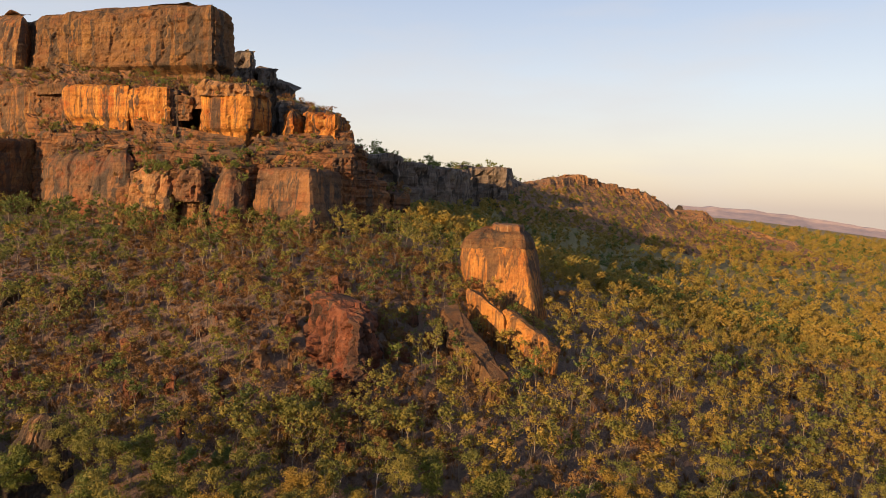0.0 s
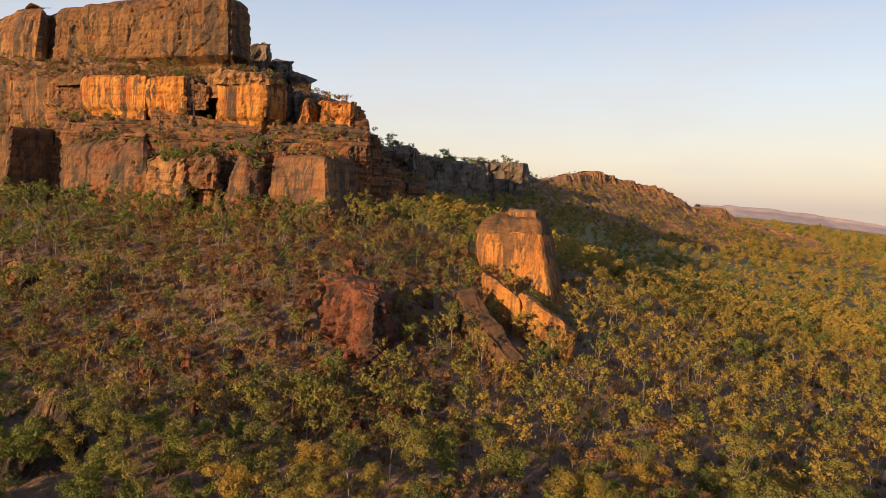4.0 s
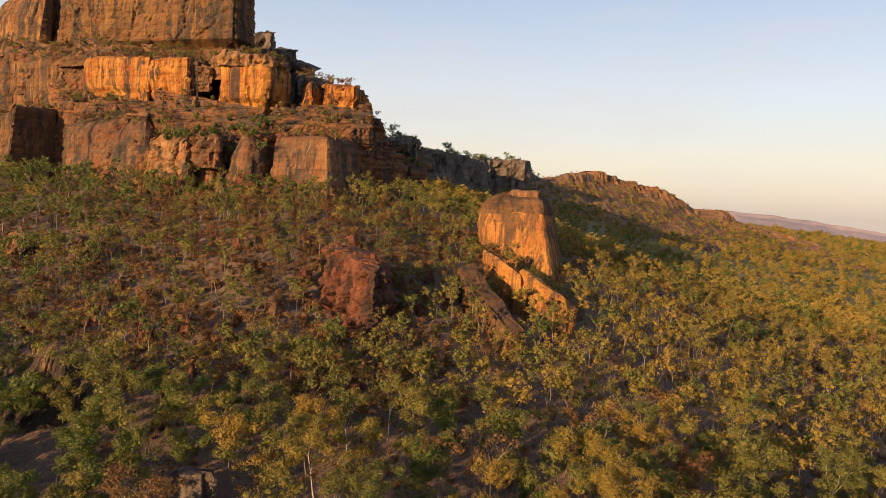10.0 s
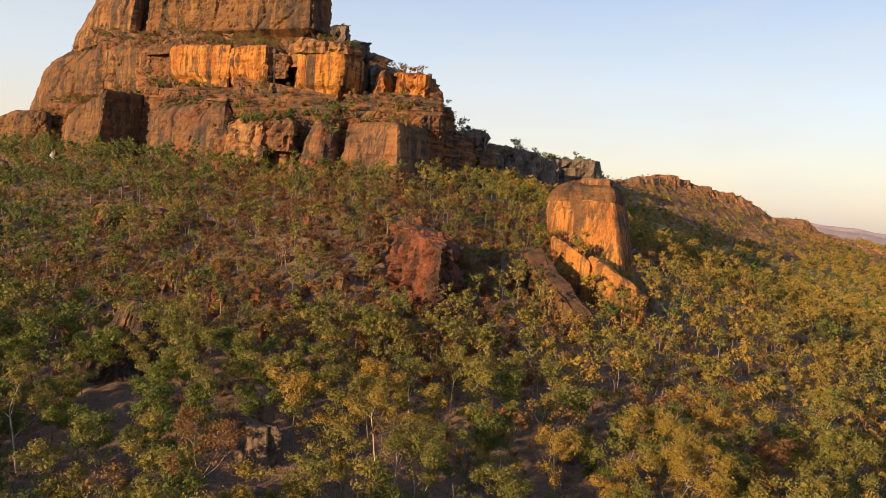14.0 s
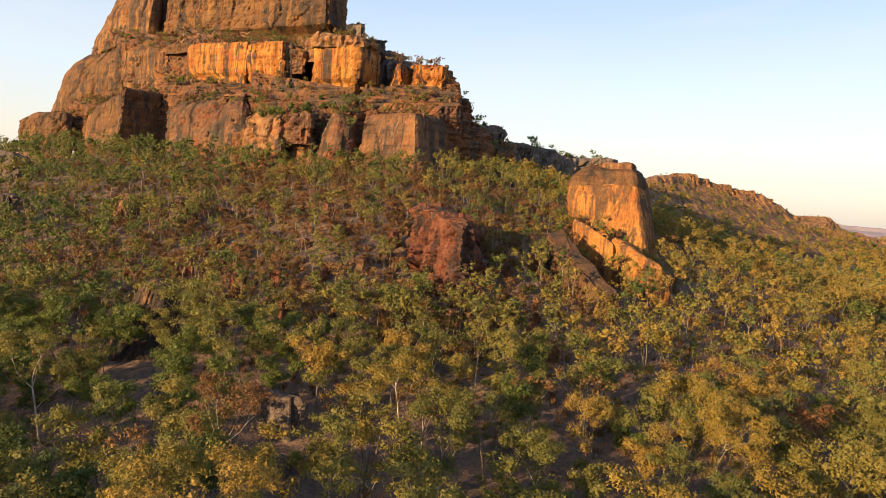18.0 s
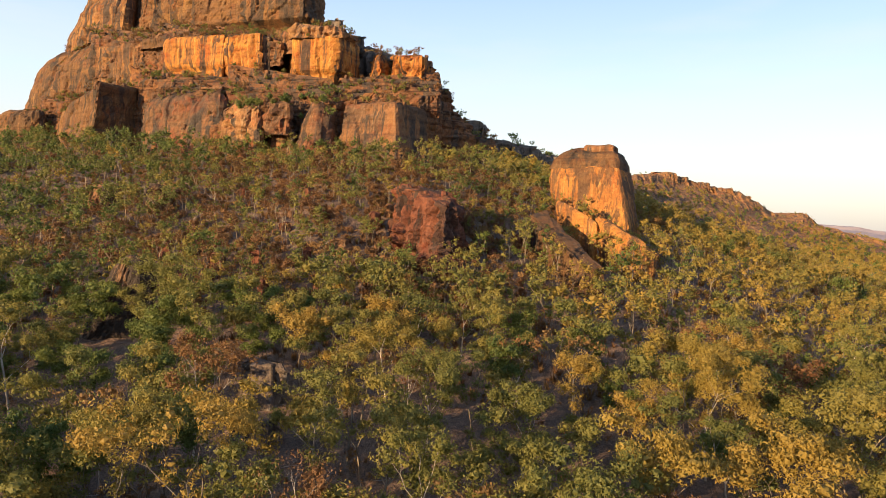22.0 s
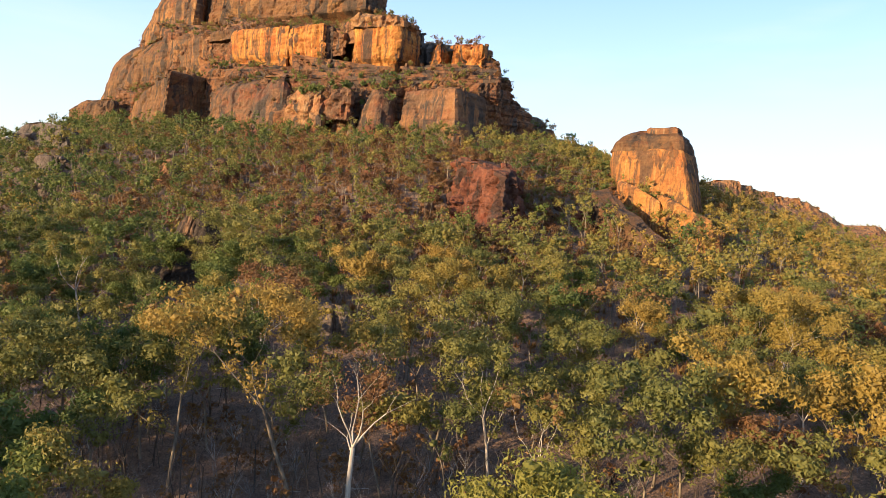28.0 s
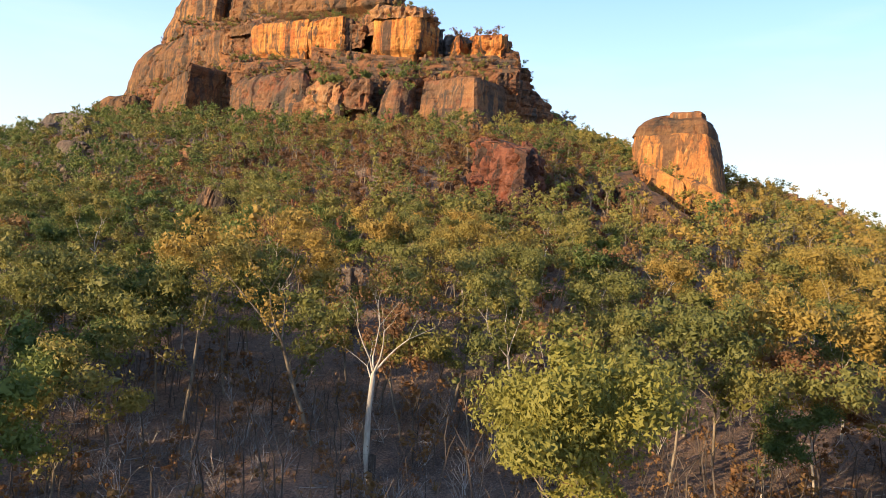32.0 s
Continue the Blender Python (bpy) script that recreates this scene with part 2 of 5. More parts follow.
def leaves(name, a, b_col, c):
    def build(nt, out):
        info = nt.nodes.new("ShaderNodeObjectInfo")
        geo = nt.nodes.new("ShaderNodeNewGeometry")
        at = nt.nodes.new("ShaderNodeAttribute")
        at.attribute_name = "tint"
        add = nt.nodes.new("ShaderNodeMath")
        add.operation = "ADD"
        nt.links.new(info.outputs["Random"], add.inputs[0])
        nt.links.new(at.outputs["Fac"], add.inputs[1])
        fr = nt.nodes.new("ShaderNodeMath")
        fr.operation = "FRACT"
        nt.links.new(add.outputs[0], fr.inputs[0])
        col = ramp(nt, fr.outputs[0], [(0.0, a), (0.5, b_col), (1.0, c)])
        col = mix(nt, 0.7, col, ramp(nt, geo.outputs["Random Per Island"], [(0, (0.8, 0.82, 0.8)), (1, (1.2, 1.18, 1.1))]), "MULTIPLY")
        d = node(nt, "ShaderNodeBsdfPrincipled", Roughness=0.6)
        d.inputs["Specular IOR Level"].default_value = 0.3
        tr = nt.nodes.new("ShaderNodeBsdfTranslucent")
        nt.links.new(col, d.inputs["Base Color"])
        nt.links.new(col, tr.inputs["Color"])
        ms = nt.nodes.new("ShaderNodeMixShader")
        ms.inputs[0].default_value = 0.4
        nt.links.new(d.outputs[0], ms.inputs[1])
        nt.links.new(tr.outputs[0], ms.inputs[2])
        nt.links.new(ms.outputs[0], out.inputs[0])
    return material(name, build)


M_LEAF = leaves("gum_leaves", (0.13, 0.138, 0.04), (0.185, 0.175, 0.046), (0.24, 0.2, 0.05))
M_GREEN = leaves("green_leaves", (0.085, 0.115, 0.032), (0.115, 0.142, 0.036), (0.15, 0.172, 0.04))
M_DRY = leaves("dry_leaves", (0.165, 0.085, 0.04), (0.20, 0.108, 0.046), (0.23, 0.14, 0.055))
# golden gum leaves; low sunlight on the crowns is put into this colour too
M_GOLD_SUNLIT = leaves("golden_sunlit_leaves", (0.225, 0.182, 0.043), (0.28, 0.208, 0.047), (0.32, 0.215, 0.05))
M_YELLOW = leaves("yellow_leaves", (0.21, 0.2, 0.042), (0.26, 0.23, 0.046), (0.3, 0.245, 0.049))


def bark(name, a, b_col, rough=0.85):
    def build(nt, out):
        n = noise_tex(nt, scaled(nt, 3, 3, 0.6), 1.0, 6.0, 0.65)
        col = ramp(nt, n, [(0.35, a), (0.6, b_col)])
        b = node(nt, "ShaderNodeBsdfPrincipled", Roughness=rough)
        nt.links.new(col, b.inputs["Base Color"])
        nt.links.new(b.outputs[0], out.inputs[0])
    return material(name, build)


M_BARK = bark("gum_bark", (0.075, 0.058, 0.044), (0.22, 0.18, 0.135))
M_WHITE = bark("white_bark", (0.24, 0.205, 0.175), (0.50, 0.45, 0.39))
M_TWIG = bark("grey_twigs", (0.15, 0.132, 0.125), (0.36, 0.32, 0.30))
M_CHAR = bark("charred_bark", (0.03, 0.025, 0.022), (0.10, 0.075, 0.06))


# ---- mesh helpers ----
def link_mesh(name, verts, faces, mat, parent=None, smooth=False, label="", tint=None):
    me = bpy.data.meshes.new(name)
    me.from_pydata([tuple(v) for v in verts] if not isinstance(verts, np.ndarray) else verts.tolist(), [], faces if isinstance(faces, list) else faces.tolist())
    if smooth:
        me.polygons.foreach_set("use_smooth", [True] * len(me.polygons))
    if tint is not None:
        me.attributes.new("tint", "FLOAT", "POINT").data.foreach_set("value", np.asarray(tint, np.float32))
    me.materials.append(mat)
    me.update()
    ob = new(name, me)
    if parent is not None:
        ob.parent = parent
    if label:
        tagged(ob, label)
    return ob


def fbm(x, y, z, octaves=3):
    return noise.fractal(Vector((x, y, z)), 1.0, 2.0, octaves)


# ---- the lie of the land ----
SCARP = [(-700, 700, 16), (-420, 430, 28), (-270, 300, 35), (-205, 243, 39), (-150, 207, 43), (-90, 196, 41), (-36, 186, 40), (-14, 215, 41), (-16, 300, 43), (-12, 410, 46), (50, 580, 47),
         (150, 800, 46), (300, 1150, 44), (420, 1500, 40), (520, 2000, 20)]


def smooth01(t):
    t = min(max(t, 0.0), 1.0)
    return t * t * (3 - 2 * t)


def softplus(w, s):
    return s * math.log1p(math.exp(min(w / s, 40.0)))


def scarp_at(x, y):
    """Distance out from the foot of the scarp (negative behind it) and the height of its foot there."""
    best, height, side = 1e9, 0.0, 1.0
    for (ax, ay, az_), (bx, by, bz) in zip(SCARP, SCARP[1:]):
        dx, dy = bx - ax, by - ay
        t = min(max(((x - ax) * dx + (y - ay) * dy) / (dx * dx + dy * dy), 0), 1)
        px, py = ax + dx * t, ay + dy * t
        d = math.hypot(x - px, y - py)
        if d < best:
            best, height = d, az_ + (bz - az_) * t
            side = 1.0 if dx * (y - ay) - dy * (x - ax) < 0 else -1.0
    return best * side, height


def plain_at(x, y):
    w = x - 0.42 * y
    return -0.5 + 3.0 * smooth01((math.hypot(x, y) - 70) / 150) - 0.1 * softplus(w, 60.0) * smooth01(y / 400)


def ground_at(x, y):
    d, height = scarp_at(x, y)
    base = plain_at(x, y)
    if d <= 0:
        k = 1.0
    else:
        k = math.exp(-((d / 88.0) ** 1.7))
    z = base + (height - base) * k
    along, across = 0.63 * x + 0.78 * y, 0.78 * x - 0.63 * y
    z += 29.0 * math.exp(-(((along + 130) / 45) ** 2)) * smooth01((across + 190) / 50) * smooth01((2 - across) / 30)      # unseen wooded hill behind the camera, added to shade the near ground
    near = math.hypot(x, y - 60)
    if near < 900:
        z += 1.1 * fbm(x * 0.045, y * 0.045, 0.3) + 0.35 * fbm(x * 0.2, y * 0.2, 4.3)
    return z


def build_ground():
    rings = [6.0]
    while rings[-1] < 4700:
        rings.append(rings[-1] + max(2.2, rings[-1] * 0.035))
    n = 260
    verts, faces = [(0, 20, ground_at(0, 20))], []
    for r in rings:
        for k in range(n):
            a = 2 * math.pi * k / n
            x, y = r * math.cos(a), 20 + r * math.sin(a)
            verts.append((x, y, ground_at(x, y)))
    for k in range(n):
        faces.append((0, 1 + k, 1 + (k + 1) % n))
    for i in range(len(rings) - 1):
        o, p = 1 + i * n, 1 + (i + 1) * n
        for k in range(n):
            q = (k + 1) % n
            faces.append((o + k, p + k, p + q, o + q))
    ob = link_mesh("ground", verts, faces, M_GROUND, smooth=True)
    return tagged(ob, "reddish brown stony soil with dry leaf litter", "ground", kind="structure")


build_ground()


# ---- rock ----
def rounded(outline, times=2, keep=0.18, most=2.4):
    pts = [Vector(p) for p in outline]
    for _ in range(times):
        out = []
        for a, b in zip(pts, pts[1:] + pts[:1]):
            cut = min(keep, most / max((b - a).length, 0.01))
            out += [a.lerp(b, cut), a.lerp(b, 1 - cut)]
        pts, most = out, most * 0.45
    return pts


def rock_mesh(outline, z0, z1, slope=(0, 0), lean=0.03, top_round=1.2, foot=0.0, step=0.65, flute=0.7, beds=0.5, lumps=0.9,
              crack=0.9, gap=5.0, seed=0, dome=1.0, soft=1, bed_size=2.2, keep=0.18, top=None, rough=0.55, swell=0.4, blocky=0.55, caps=6, terrace=0.0, facet=0.4, fsize=6.5, bevel=1.6, profile=None):
    """A mass of jointed sandstone over a plan outline (counter-clockwise): panels between upright joints, bedding ledges, flutes, a rough top."""
    rng = random.Random(seed)
    pts = rounded(outline, soft, keep, bevel)
    upper = rounded(top, soft, keep, bevel) if top else pts
    loop, loop_top = pts + pts[:1], upper + upper[:1]
    ring, ring_top, along, length = [], [], [], 0.0
    for (a, b), (c, d) in zip(zip(loop, loop[1:]), zip(loop_top, loop_top[1:])):
        seg = b - a
        size = max(seg.length, 1e-5)
        hidden = -seg.x / size > 0.35          # the side turned from the valley is coarser
        n = max(1, int(size / (step * (3.5 if hidden else 1))))
        for k in range(n):
            ring.append(a.lerp(b, k / n))
            ring_top.append(c.lerp(d, k / n))
            along.append(length + size * k / n)
        length += size
    count = len(ring)
    c = sum(ring, Vector((0, 0))) / count
    c_top = sum(ring_top, Vector((0, 0))) / count
    normals = []
    for k in range(count):
        t = ring[(k + 1) % count] - ring[k - 1]
        normals.append(Vector((t.y, -t.x)).normalized())
    joints, s = [], rng.uniform(0, gap)
    while s < length:
        joints.append((s, rng.uniform(0.4, 1.0) * crack, rng.uniform(0.22, 0.55), rng.uniform(-0.08, 0.08), rng.choice((0.0, 0.0, 0.3, 0.5)), rng.uniform(-1, 1) * blocky))
        s += gap * rng.uniform(0.35, 1.8)
    levels = max(4, int((z1 - z0) / step))
    off = seed * 7.31
    verts, faces = [], []
    for j in range(levels + 1):
        u = j / levels
        for k in range(count):
            p, n = ring[k].lerp(ring_top[k], u), normals[k]
            top_z = z1 + slope[0] * (p.x - c.x) + slope[1] * (p.y - c.y) + 0.8 * lumps * fbm(p.x * 0.12, p.y * 0.12, off)
            z = z0 + (top_z - z0) * u
            h = top_z - z
            out = swell - lean * (z - z0) + foot * max(0.0, 1 - (z - z0) / 6.0) ** 2
            if profile:
                out += float(np.interp(u, *zip(*profile)))
            if h < top_round:
                q = 1 - h / top_round
                out -= top_round * (1 - math.sqrt(max(0.0, 1 - q * q))) * 0.9
            x, y = p.x + off, p.y
            out += lumps * fbm(x * 0.07, y * 0.07, z * 0.06)
            fl = noise.noise(Vector((x * 0.42, y * 0.42, z * 0.05)))
            out += flute * (abs(fl) * 0.5 - 0.12) + 0.15 * flute * noise.noise(Vector((x * 1.1, y * 1.1, z * 0.2)))
            out += 0.7 * rough * fbm(x * 0.3, y * 0.3, z * 0.4) + 0.35 * rough * noise.noise(Vector((x * 1.1, y * 1.1, z * 1.2)))
            bz = z / bed_size + 0.6 * noise.noise(Vector((x * 0.04, y * 0.04, 3.3 + off)))
            cell = math.floor(bz)
            edge = bz - cell
            sp = along[k]
            sec, cut = 0, 0.0
            for i, (js, depth, wide, drift, low, jut) in enumerate(joints):
                dd = sp - js - drift * (z - z0)
                if dd > 0:
                    sec = i + 1
                if abs(dd) < 3 * wide and u >= low:
                    cut += depth * math.exp(-((dd / wide) ** 2))
            out -= cut
            out += joints[sec - 1][5] if joints else 0.0
            out += beds * noise.noise(Vector((cell * 3.7 + off, x * 0.05, y * 0.05))) + 0.7 * blocky * noise.cell(Vector((cell + 0.5, sec + 0.5, seed + 0.5))) - 0.35 * blocky
            out -= 0.5 * beds * math.exp(-((edge / 0.14) ** 2))
            if facet:
                near, cells = noise.voronoi(Vector((x / fsize + 0.25 * noise.noise(Vector((x * 0.2, y * 0.2, z * 0.2))), y / fsize, z / (fsize * 1.35))))
                split = near[1] - near[0]
                out += facet * (1.1 * noise.cell(cells[0] * 9.0) - 0.55 + 0.9 * min(split, 0.3) - 0.85 * math.exp(-((split / 0.09) ** 2)))
                near, cells = noise.voronoi(Vector((x * 3.1 / fsize, y * 3.1 / fsize, z * 2.6 / fsize)))
                out += 0.5 * facet * (noise.cell(cells[0] * 7.0) - 0.5)
            out = max(out, -0.5 * abs((p - c.lerp(c_top, u)).dot(n)))
            verts.append((p.x + n.x * out, p.y + n.y * out, z))
    for j in range(levels):
        for k in range(count):
            q = (k + 1) % count
            faces.append((j * count + k, j * count + q, (j + 1) * count + q, (j + 1) * count + k))
    last = levels * count
    for r in range(1, caps + 1):
        f = 1 - r / (caps + 0.3)
        for k in range(count):
            a = Vector(verts[levels * count + k])
            x, y = c_top.x + (a.x - c_top.x) * f, c_top.y + (a.y - c_top.y) * f
            z = a.z * f + z1 * (1 - f) + dome * (1 - f * f) + 0.9 * lumps * fbm(x * 0.15, y * 0.15, off + 2) * (1 - f * 0.6)
            if terrace:
                q = z / terrace + 0.5 * noise.noise(Vector((x * 0.07, y * 0.07, off)))
                e = q - math.floor(q)
                z += terrace * (smooth01((e - 0.62) / 0.3) - e) * 0.85
            verts.append((x, y, z))
        base = len(verts) - count
        for k in range(count):
            q = (k + 1) % count
            faces.append((last + k, last + q, base + q, base + k))
        last = base
    faces.append(tuple(range(last, last + count)))
    return verts, faces


def rock(name, mat, parent, label="", **kw):
    v, f = rock_mesh(**kw)
    return link_mesh(name, v, f, mat, parent, smooth=False, label=label)


def thing(name, label, category, group="", at=(0, 0, 0)):
    ob = new(name)
    ob.location = at
    return tagged(ob, label, category, group)


def slab_plan(l, r, depth, side=0.0):
    """A four-cornered plan from its front left and right corners, going back by depth."""
    (lx, ly), (rx, ry) = l, r
    return [(lx, ly), (rx, ry), (rx - side, ry + depth), (lx - side, ly + depth)]


butte = thing("sandstone_butte", "tall orange and brown banded sandstone butte with stepped cliffs", "rock formation")


def cliff(name, mat, front, z0, z1, depth=30, side=0.0, **kw):
    """A massive block of the butte over its front line in plan, with calm faces between few joints."""
    def behind(line):
        return [(x * (1 + depth / y) - side, y + depth) for x, y in reversed(line)]
    style = dict(flute=0.12, rough=0.5, soft=1, keep=0.12, bevel=1.4, top_round=1.8, gap=13, crack=0.5, beds=0.25, bed_size=3.4, facet=0.3, fsize=9.0, blocky=0.15, lumps=0.9, lean=0.02, swell=0.2)
    style.update(kw)
    if "top" in style and len(style["top"]) == len(front):
        style["top"] = list(style["top"]) + behind(style["top"])
    return rock(name, mat, butte, outline=list(front) + behind(front), z0=z0, z1=z1, **style)


LEDGE = dict(lean=0.05, beds=0.5, bed_size=1.2, rough=0.7, blocky=0.3, gap=4.5, crack=0.7, dome=0.2, top_round=0.8, caps=24, terrace=1.5, facet=0.5, fsize=4.0, lumps=0.5)
# upper storey
cliff("upper_cliff", M_UPPER, [(-166, 262), (-125, 252), (-84, 240), (-79.8, 251)], 88, 121.2, depth=45, side=3, profile=[(0, -6), (0.25, -6), (0.34, 0.3), (0.7, 0.6), (1, 0)], slope=(0.0, 0),
      top=[(-163, 265), (-124, 255), (-86, 243), (-82.5, 254)], top_round=2.6, gap=11, crack=0.9, facet=0.45, fsize=7.0, rough=0.85, flute=0.3, seed=1, bed_size=6.0)
cliff("cliff_shoulder", M_STREAK, [(-213, 280), (-194, 271), (-172, 264.5)], 88, 123.5, depth=36, profile=[(0, 0), (0.3, 2.4), (0.6, 3.4), (0.85, 1.6), (1, 0)], top=[(-193, 279), (-183, 274), (-171.5, 270)],
      top_round=6.0, soft=2, keep=0.2, bevel=3.6, gap=9, crack=0.6, seed=2)
cliff("crack_back", M_VARNISH_SHADE, [(-180, 276), (-158, 269)], 84, 120, depth=20, seed=4)
cliff("summit_block", M_UPPER, [(-150, 268), (-118, 259), (-96, 254)], 112, 124.0, depth=26, top_round=2.4, seed=3, facet=0.6)
# vegetated rubble ledge under the upper cliff
cliff("rubble_ledge", M_LOWER, [(-177, 250), (-136, 238)], 76, 93.6, depth=22, side=4, slope=(0.0, 0.42), seed=71, **LEDGE)
cliff("rubble_ledge", M_LOWER, [(-138, 236), (-107, 226)], 76, 92.4, depth=24, side=4, slope=(-0.02, 0.42), seed=72, **LEDGE)
cliff("rubble_ledge", M_LOWER, [(-109, 226), (-84, 218.5)], 76, 90.0, depth=26, side=4, slope=(-0.05, 0.34), seed=73, **LEDGE)
cliff("rubble_ledge", M_LOWER, [(-86, 220), (-62, 214)], 80, 88.6, depth=26, side=0, slope=(-0.10, 0.14), seed=74, **LEDGE)
# middle storey
cliff("middle_cliff", M_UPPER, [(-223, 269), (-200, 257), (-172, 248.5)], 60, 91.5, depth=36, top=[(-214, 275), (-197, 264), (-172, 252)], top_round=4.5, soft=2, keep=0.24, bevel=4.0, gap=8, beds=0.5, bed_size=4.5,
      profile=[(0, 0), (0.4, 1.8), (0.75, 2.4), (1, 0)], seed=5)
cliff("middle_cliff", M_STREAK, [(-174, 249), (-147.6, 241)], 60, 89.2, depth=30, gap=6, crack=0.6, flute=0.3, seed=7, top_round=1.2)
# the recess's shade is put into the wall by this darkest stone colour
cliff("recess_wall", M_VARNISH_SHADE, [(-149, 245), (-134, 240)], 62, 87.0, depth=20, gap=20, seed=8)
cliff("recess_lintel", M_UPPER, [(-150, 240.4), (-134, 235.6)], 85.8, 89.4, depth=12, seed=10, top_round=0.6, beds=0.4, bed_size=1.2)
cliff("orange_face", M_ORANGE, [(-135.6, 234), (-122, 229.6), (-108, 224.6)], 64, 88.6, depth=26, slope=(-0.02, 0), gap=9, crack=0.45, facet=0.2, seed=9, lean=0, rough=0.35, bevel=0.7, top_round=0.9,
      profile=[(0, -1.2), (0.48, -1.2), (0.55, 0.2), (0.8, 0.7), (1, 0.2)])
cliff("orange_face", M_ORANGE, [(-108.4, 225.2), (-99, 221), (-92, 218.4)], 64, 87.4, depth=24, slope=(-0.04, 0), gap=5, crack=0.9, facet=0.35, fsize=5.0, seed=11, lean=0, rough=0.35, bevel=0.7, top_round=0.9,
      profile=[(0, -1.2), (0.4, -1.2), (0.5, 0.1), (0.8, 0.6), (1, 0.2)])
cliff("dark_end", M_VARNISH_SHADE, [(-92.6, 219.2), (-89.2, 220.8), (-89.8, 231)], 64, 86.4, depth=10, gap=3, crack=0.7, seed=18, flute=0.3)
cliff("cave_back", M_LOWER, [(-92.4, 233), (-76, 230)], 64, 90, depth=14, seed=12)
cliff("pillar", M_ORANGE, [(-79.3, 213.2), (-71, 211.6), (-63.2, 211), (-59.4, 222)], 64, 84.0, depth=20, gap=6.5, crack=0.55, facet=0.25, fsize=5.0, seed=13, lean=0, rough=0.35, bevel=0.6, keep=0.06, top_round=0.5,
      profile=[(0, -1.8), (0.38, -1.8), (0.46, 0.1), (0.7, 0.5), (1, 0)])
cliff("pillar_cap", M_PALE, [(-79.6, 212.6), (-71, 210.8), (-63, 210.2), (-59.2, 220)], 83.4, 87.8, depth=20, slope=(-0.10, 0.0), gap=2.6, crack=1.1, beds=0.7, bed_size=1.5, blocky=0.7, rough=0.7, top_round=1.4, facet=0.5, fsize=2.6, seed=14)
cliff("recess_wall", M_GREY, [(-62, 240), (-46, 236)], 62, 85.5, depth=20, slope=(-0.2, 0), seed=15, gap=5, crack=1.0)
cliff("right_block", M_ORANGE, [(-54.2, 219.4), (-50.2, 218.2), (-49, 226)], 64, 80.4, depth=14, seed=16, facet=0.5, fsize=4.0, bevel=0.6)
cliff("right_block", M_ORANGE, [(-47.8, 218), (-41.5, 214.2), (-35.2, 212.6), (-32.8, 222)], 62, 79.4, depth=16, slope=(-0.1, 0), seed=17, facet=1.0, fsize=6.0, bevel=0.6, keep=0.06, gap=6, crack=0.8, top_round=1.4)
# bedded slope between the storeys
cliff("stepped_ledge", M_BEDS, [(-141, 222), (-116, 210), (-92, 206)], 48, 70.4, depth=17, side=0, slope=(-0.01, 0.4), seed=81, **LEDGE)
cliff("stepped_ledge", M_BEDS, [(-98, 205), (-57, 195)], 48, 65.6, depth=16, side=0, slope=(0.0, 0.68), seed=82, **LEDGE)
cliff("stepped_ledge", M_BEDS, [(-60, 197), (-27, 204)], 48, 66.2, depth=16, side=0, slope=(0.0, 0.6), seed=83, **LEDGE)
cliff("stepped_ledge", M_BEDS, [(-200, 250), (-140, 226)], 48, 66.5, depth=22, side=0, slope=(0.03, 0.36), seed=84, **LEDGE)
# lower storey
cliff("lower_wall", M_LOWER, [(-129, 205.5), (-111, 198.5), (-93.6, 194)], 38, 65.8, depth=24, top=[(-127.5, 214), (-112, 207.5), (-97, 204)], top_round=4.5, soft=2, keep=0.2, bevel=3.0, gap=12, crack=0.8, lumps=1.8,
      profile=[(0, 0), (0.5, 1.2), (0.8, 1.4), (1, 0)], facet=0.45, fsize=10.0, seed=19)
cliff("fallen_block", M_PALE, [(-95, 190.6), (-87, 186.8), (-76.4, 187.2)], 36, 58.2, depth=11, top=[(-92.6, 194.4), (-86.5, 190.4), (-79, 190)], soft=2, keep=0.2, bevel=2.4, top_round=3.0, facet=0.8, fsize=5.0, seed=21, gap=7, crack=1.0)
cliff("fallen_block", M_LOWER, [(-80.4, 191), (-75, 188.6), (-69.8, 190)], 49.5, 59.2, depth=11, soft=2, keep=0.2, bevel=2.0, top_round=2.4, facet=0.7, fsize=4.0, seed=22, gap=6)
cliff("fallen_block", M_PALE, [(-77.6, 192), (-70.4, 193)], 38, 52.0, depth=9, top_round=2.0, facet=0.6, fsize=4.0, seed=23, gap=5, crack=1.2)
cliff("fallen_block", M_LOWER, [(-69, 190.6), (-63, 187), (-56.4, 190.5)], 38, 59.4, depth=14, top=[(-68, 193), (-63, 190), (-57, 193)], soft=2, keep=0.22, bevel=3.4, top_round=4.5, facet=0.45, fsize=7.0, seed=24, gap=9)
cliff("buttress", M_LOWER, [(-56.8, 191.5), (-46, 187), (-36.2, 183.6), (-29.4, 203)], 37, 60.2, depth=18, top=[(-55.8, 196), (-46.5, 191.5), (-38.2, 187.6), (-31.4, 206)], keep=0.05, bevel=0.8, top_round=1.6, gap=11, crack=0.6, facet=0.35, seed=26, lean=0)
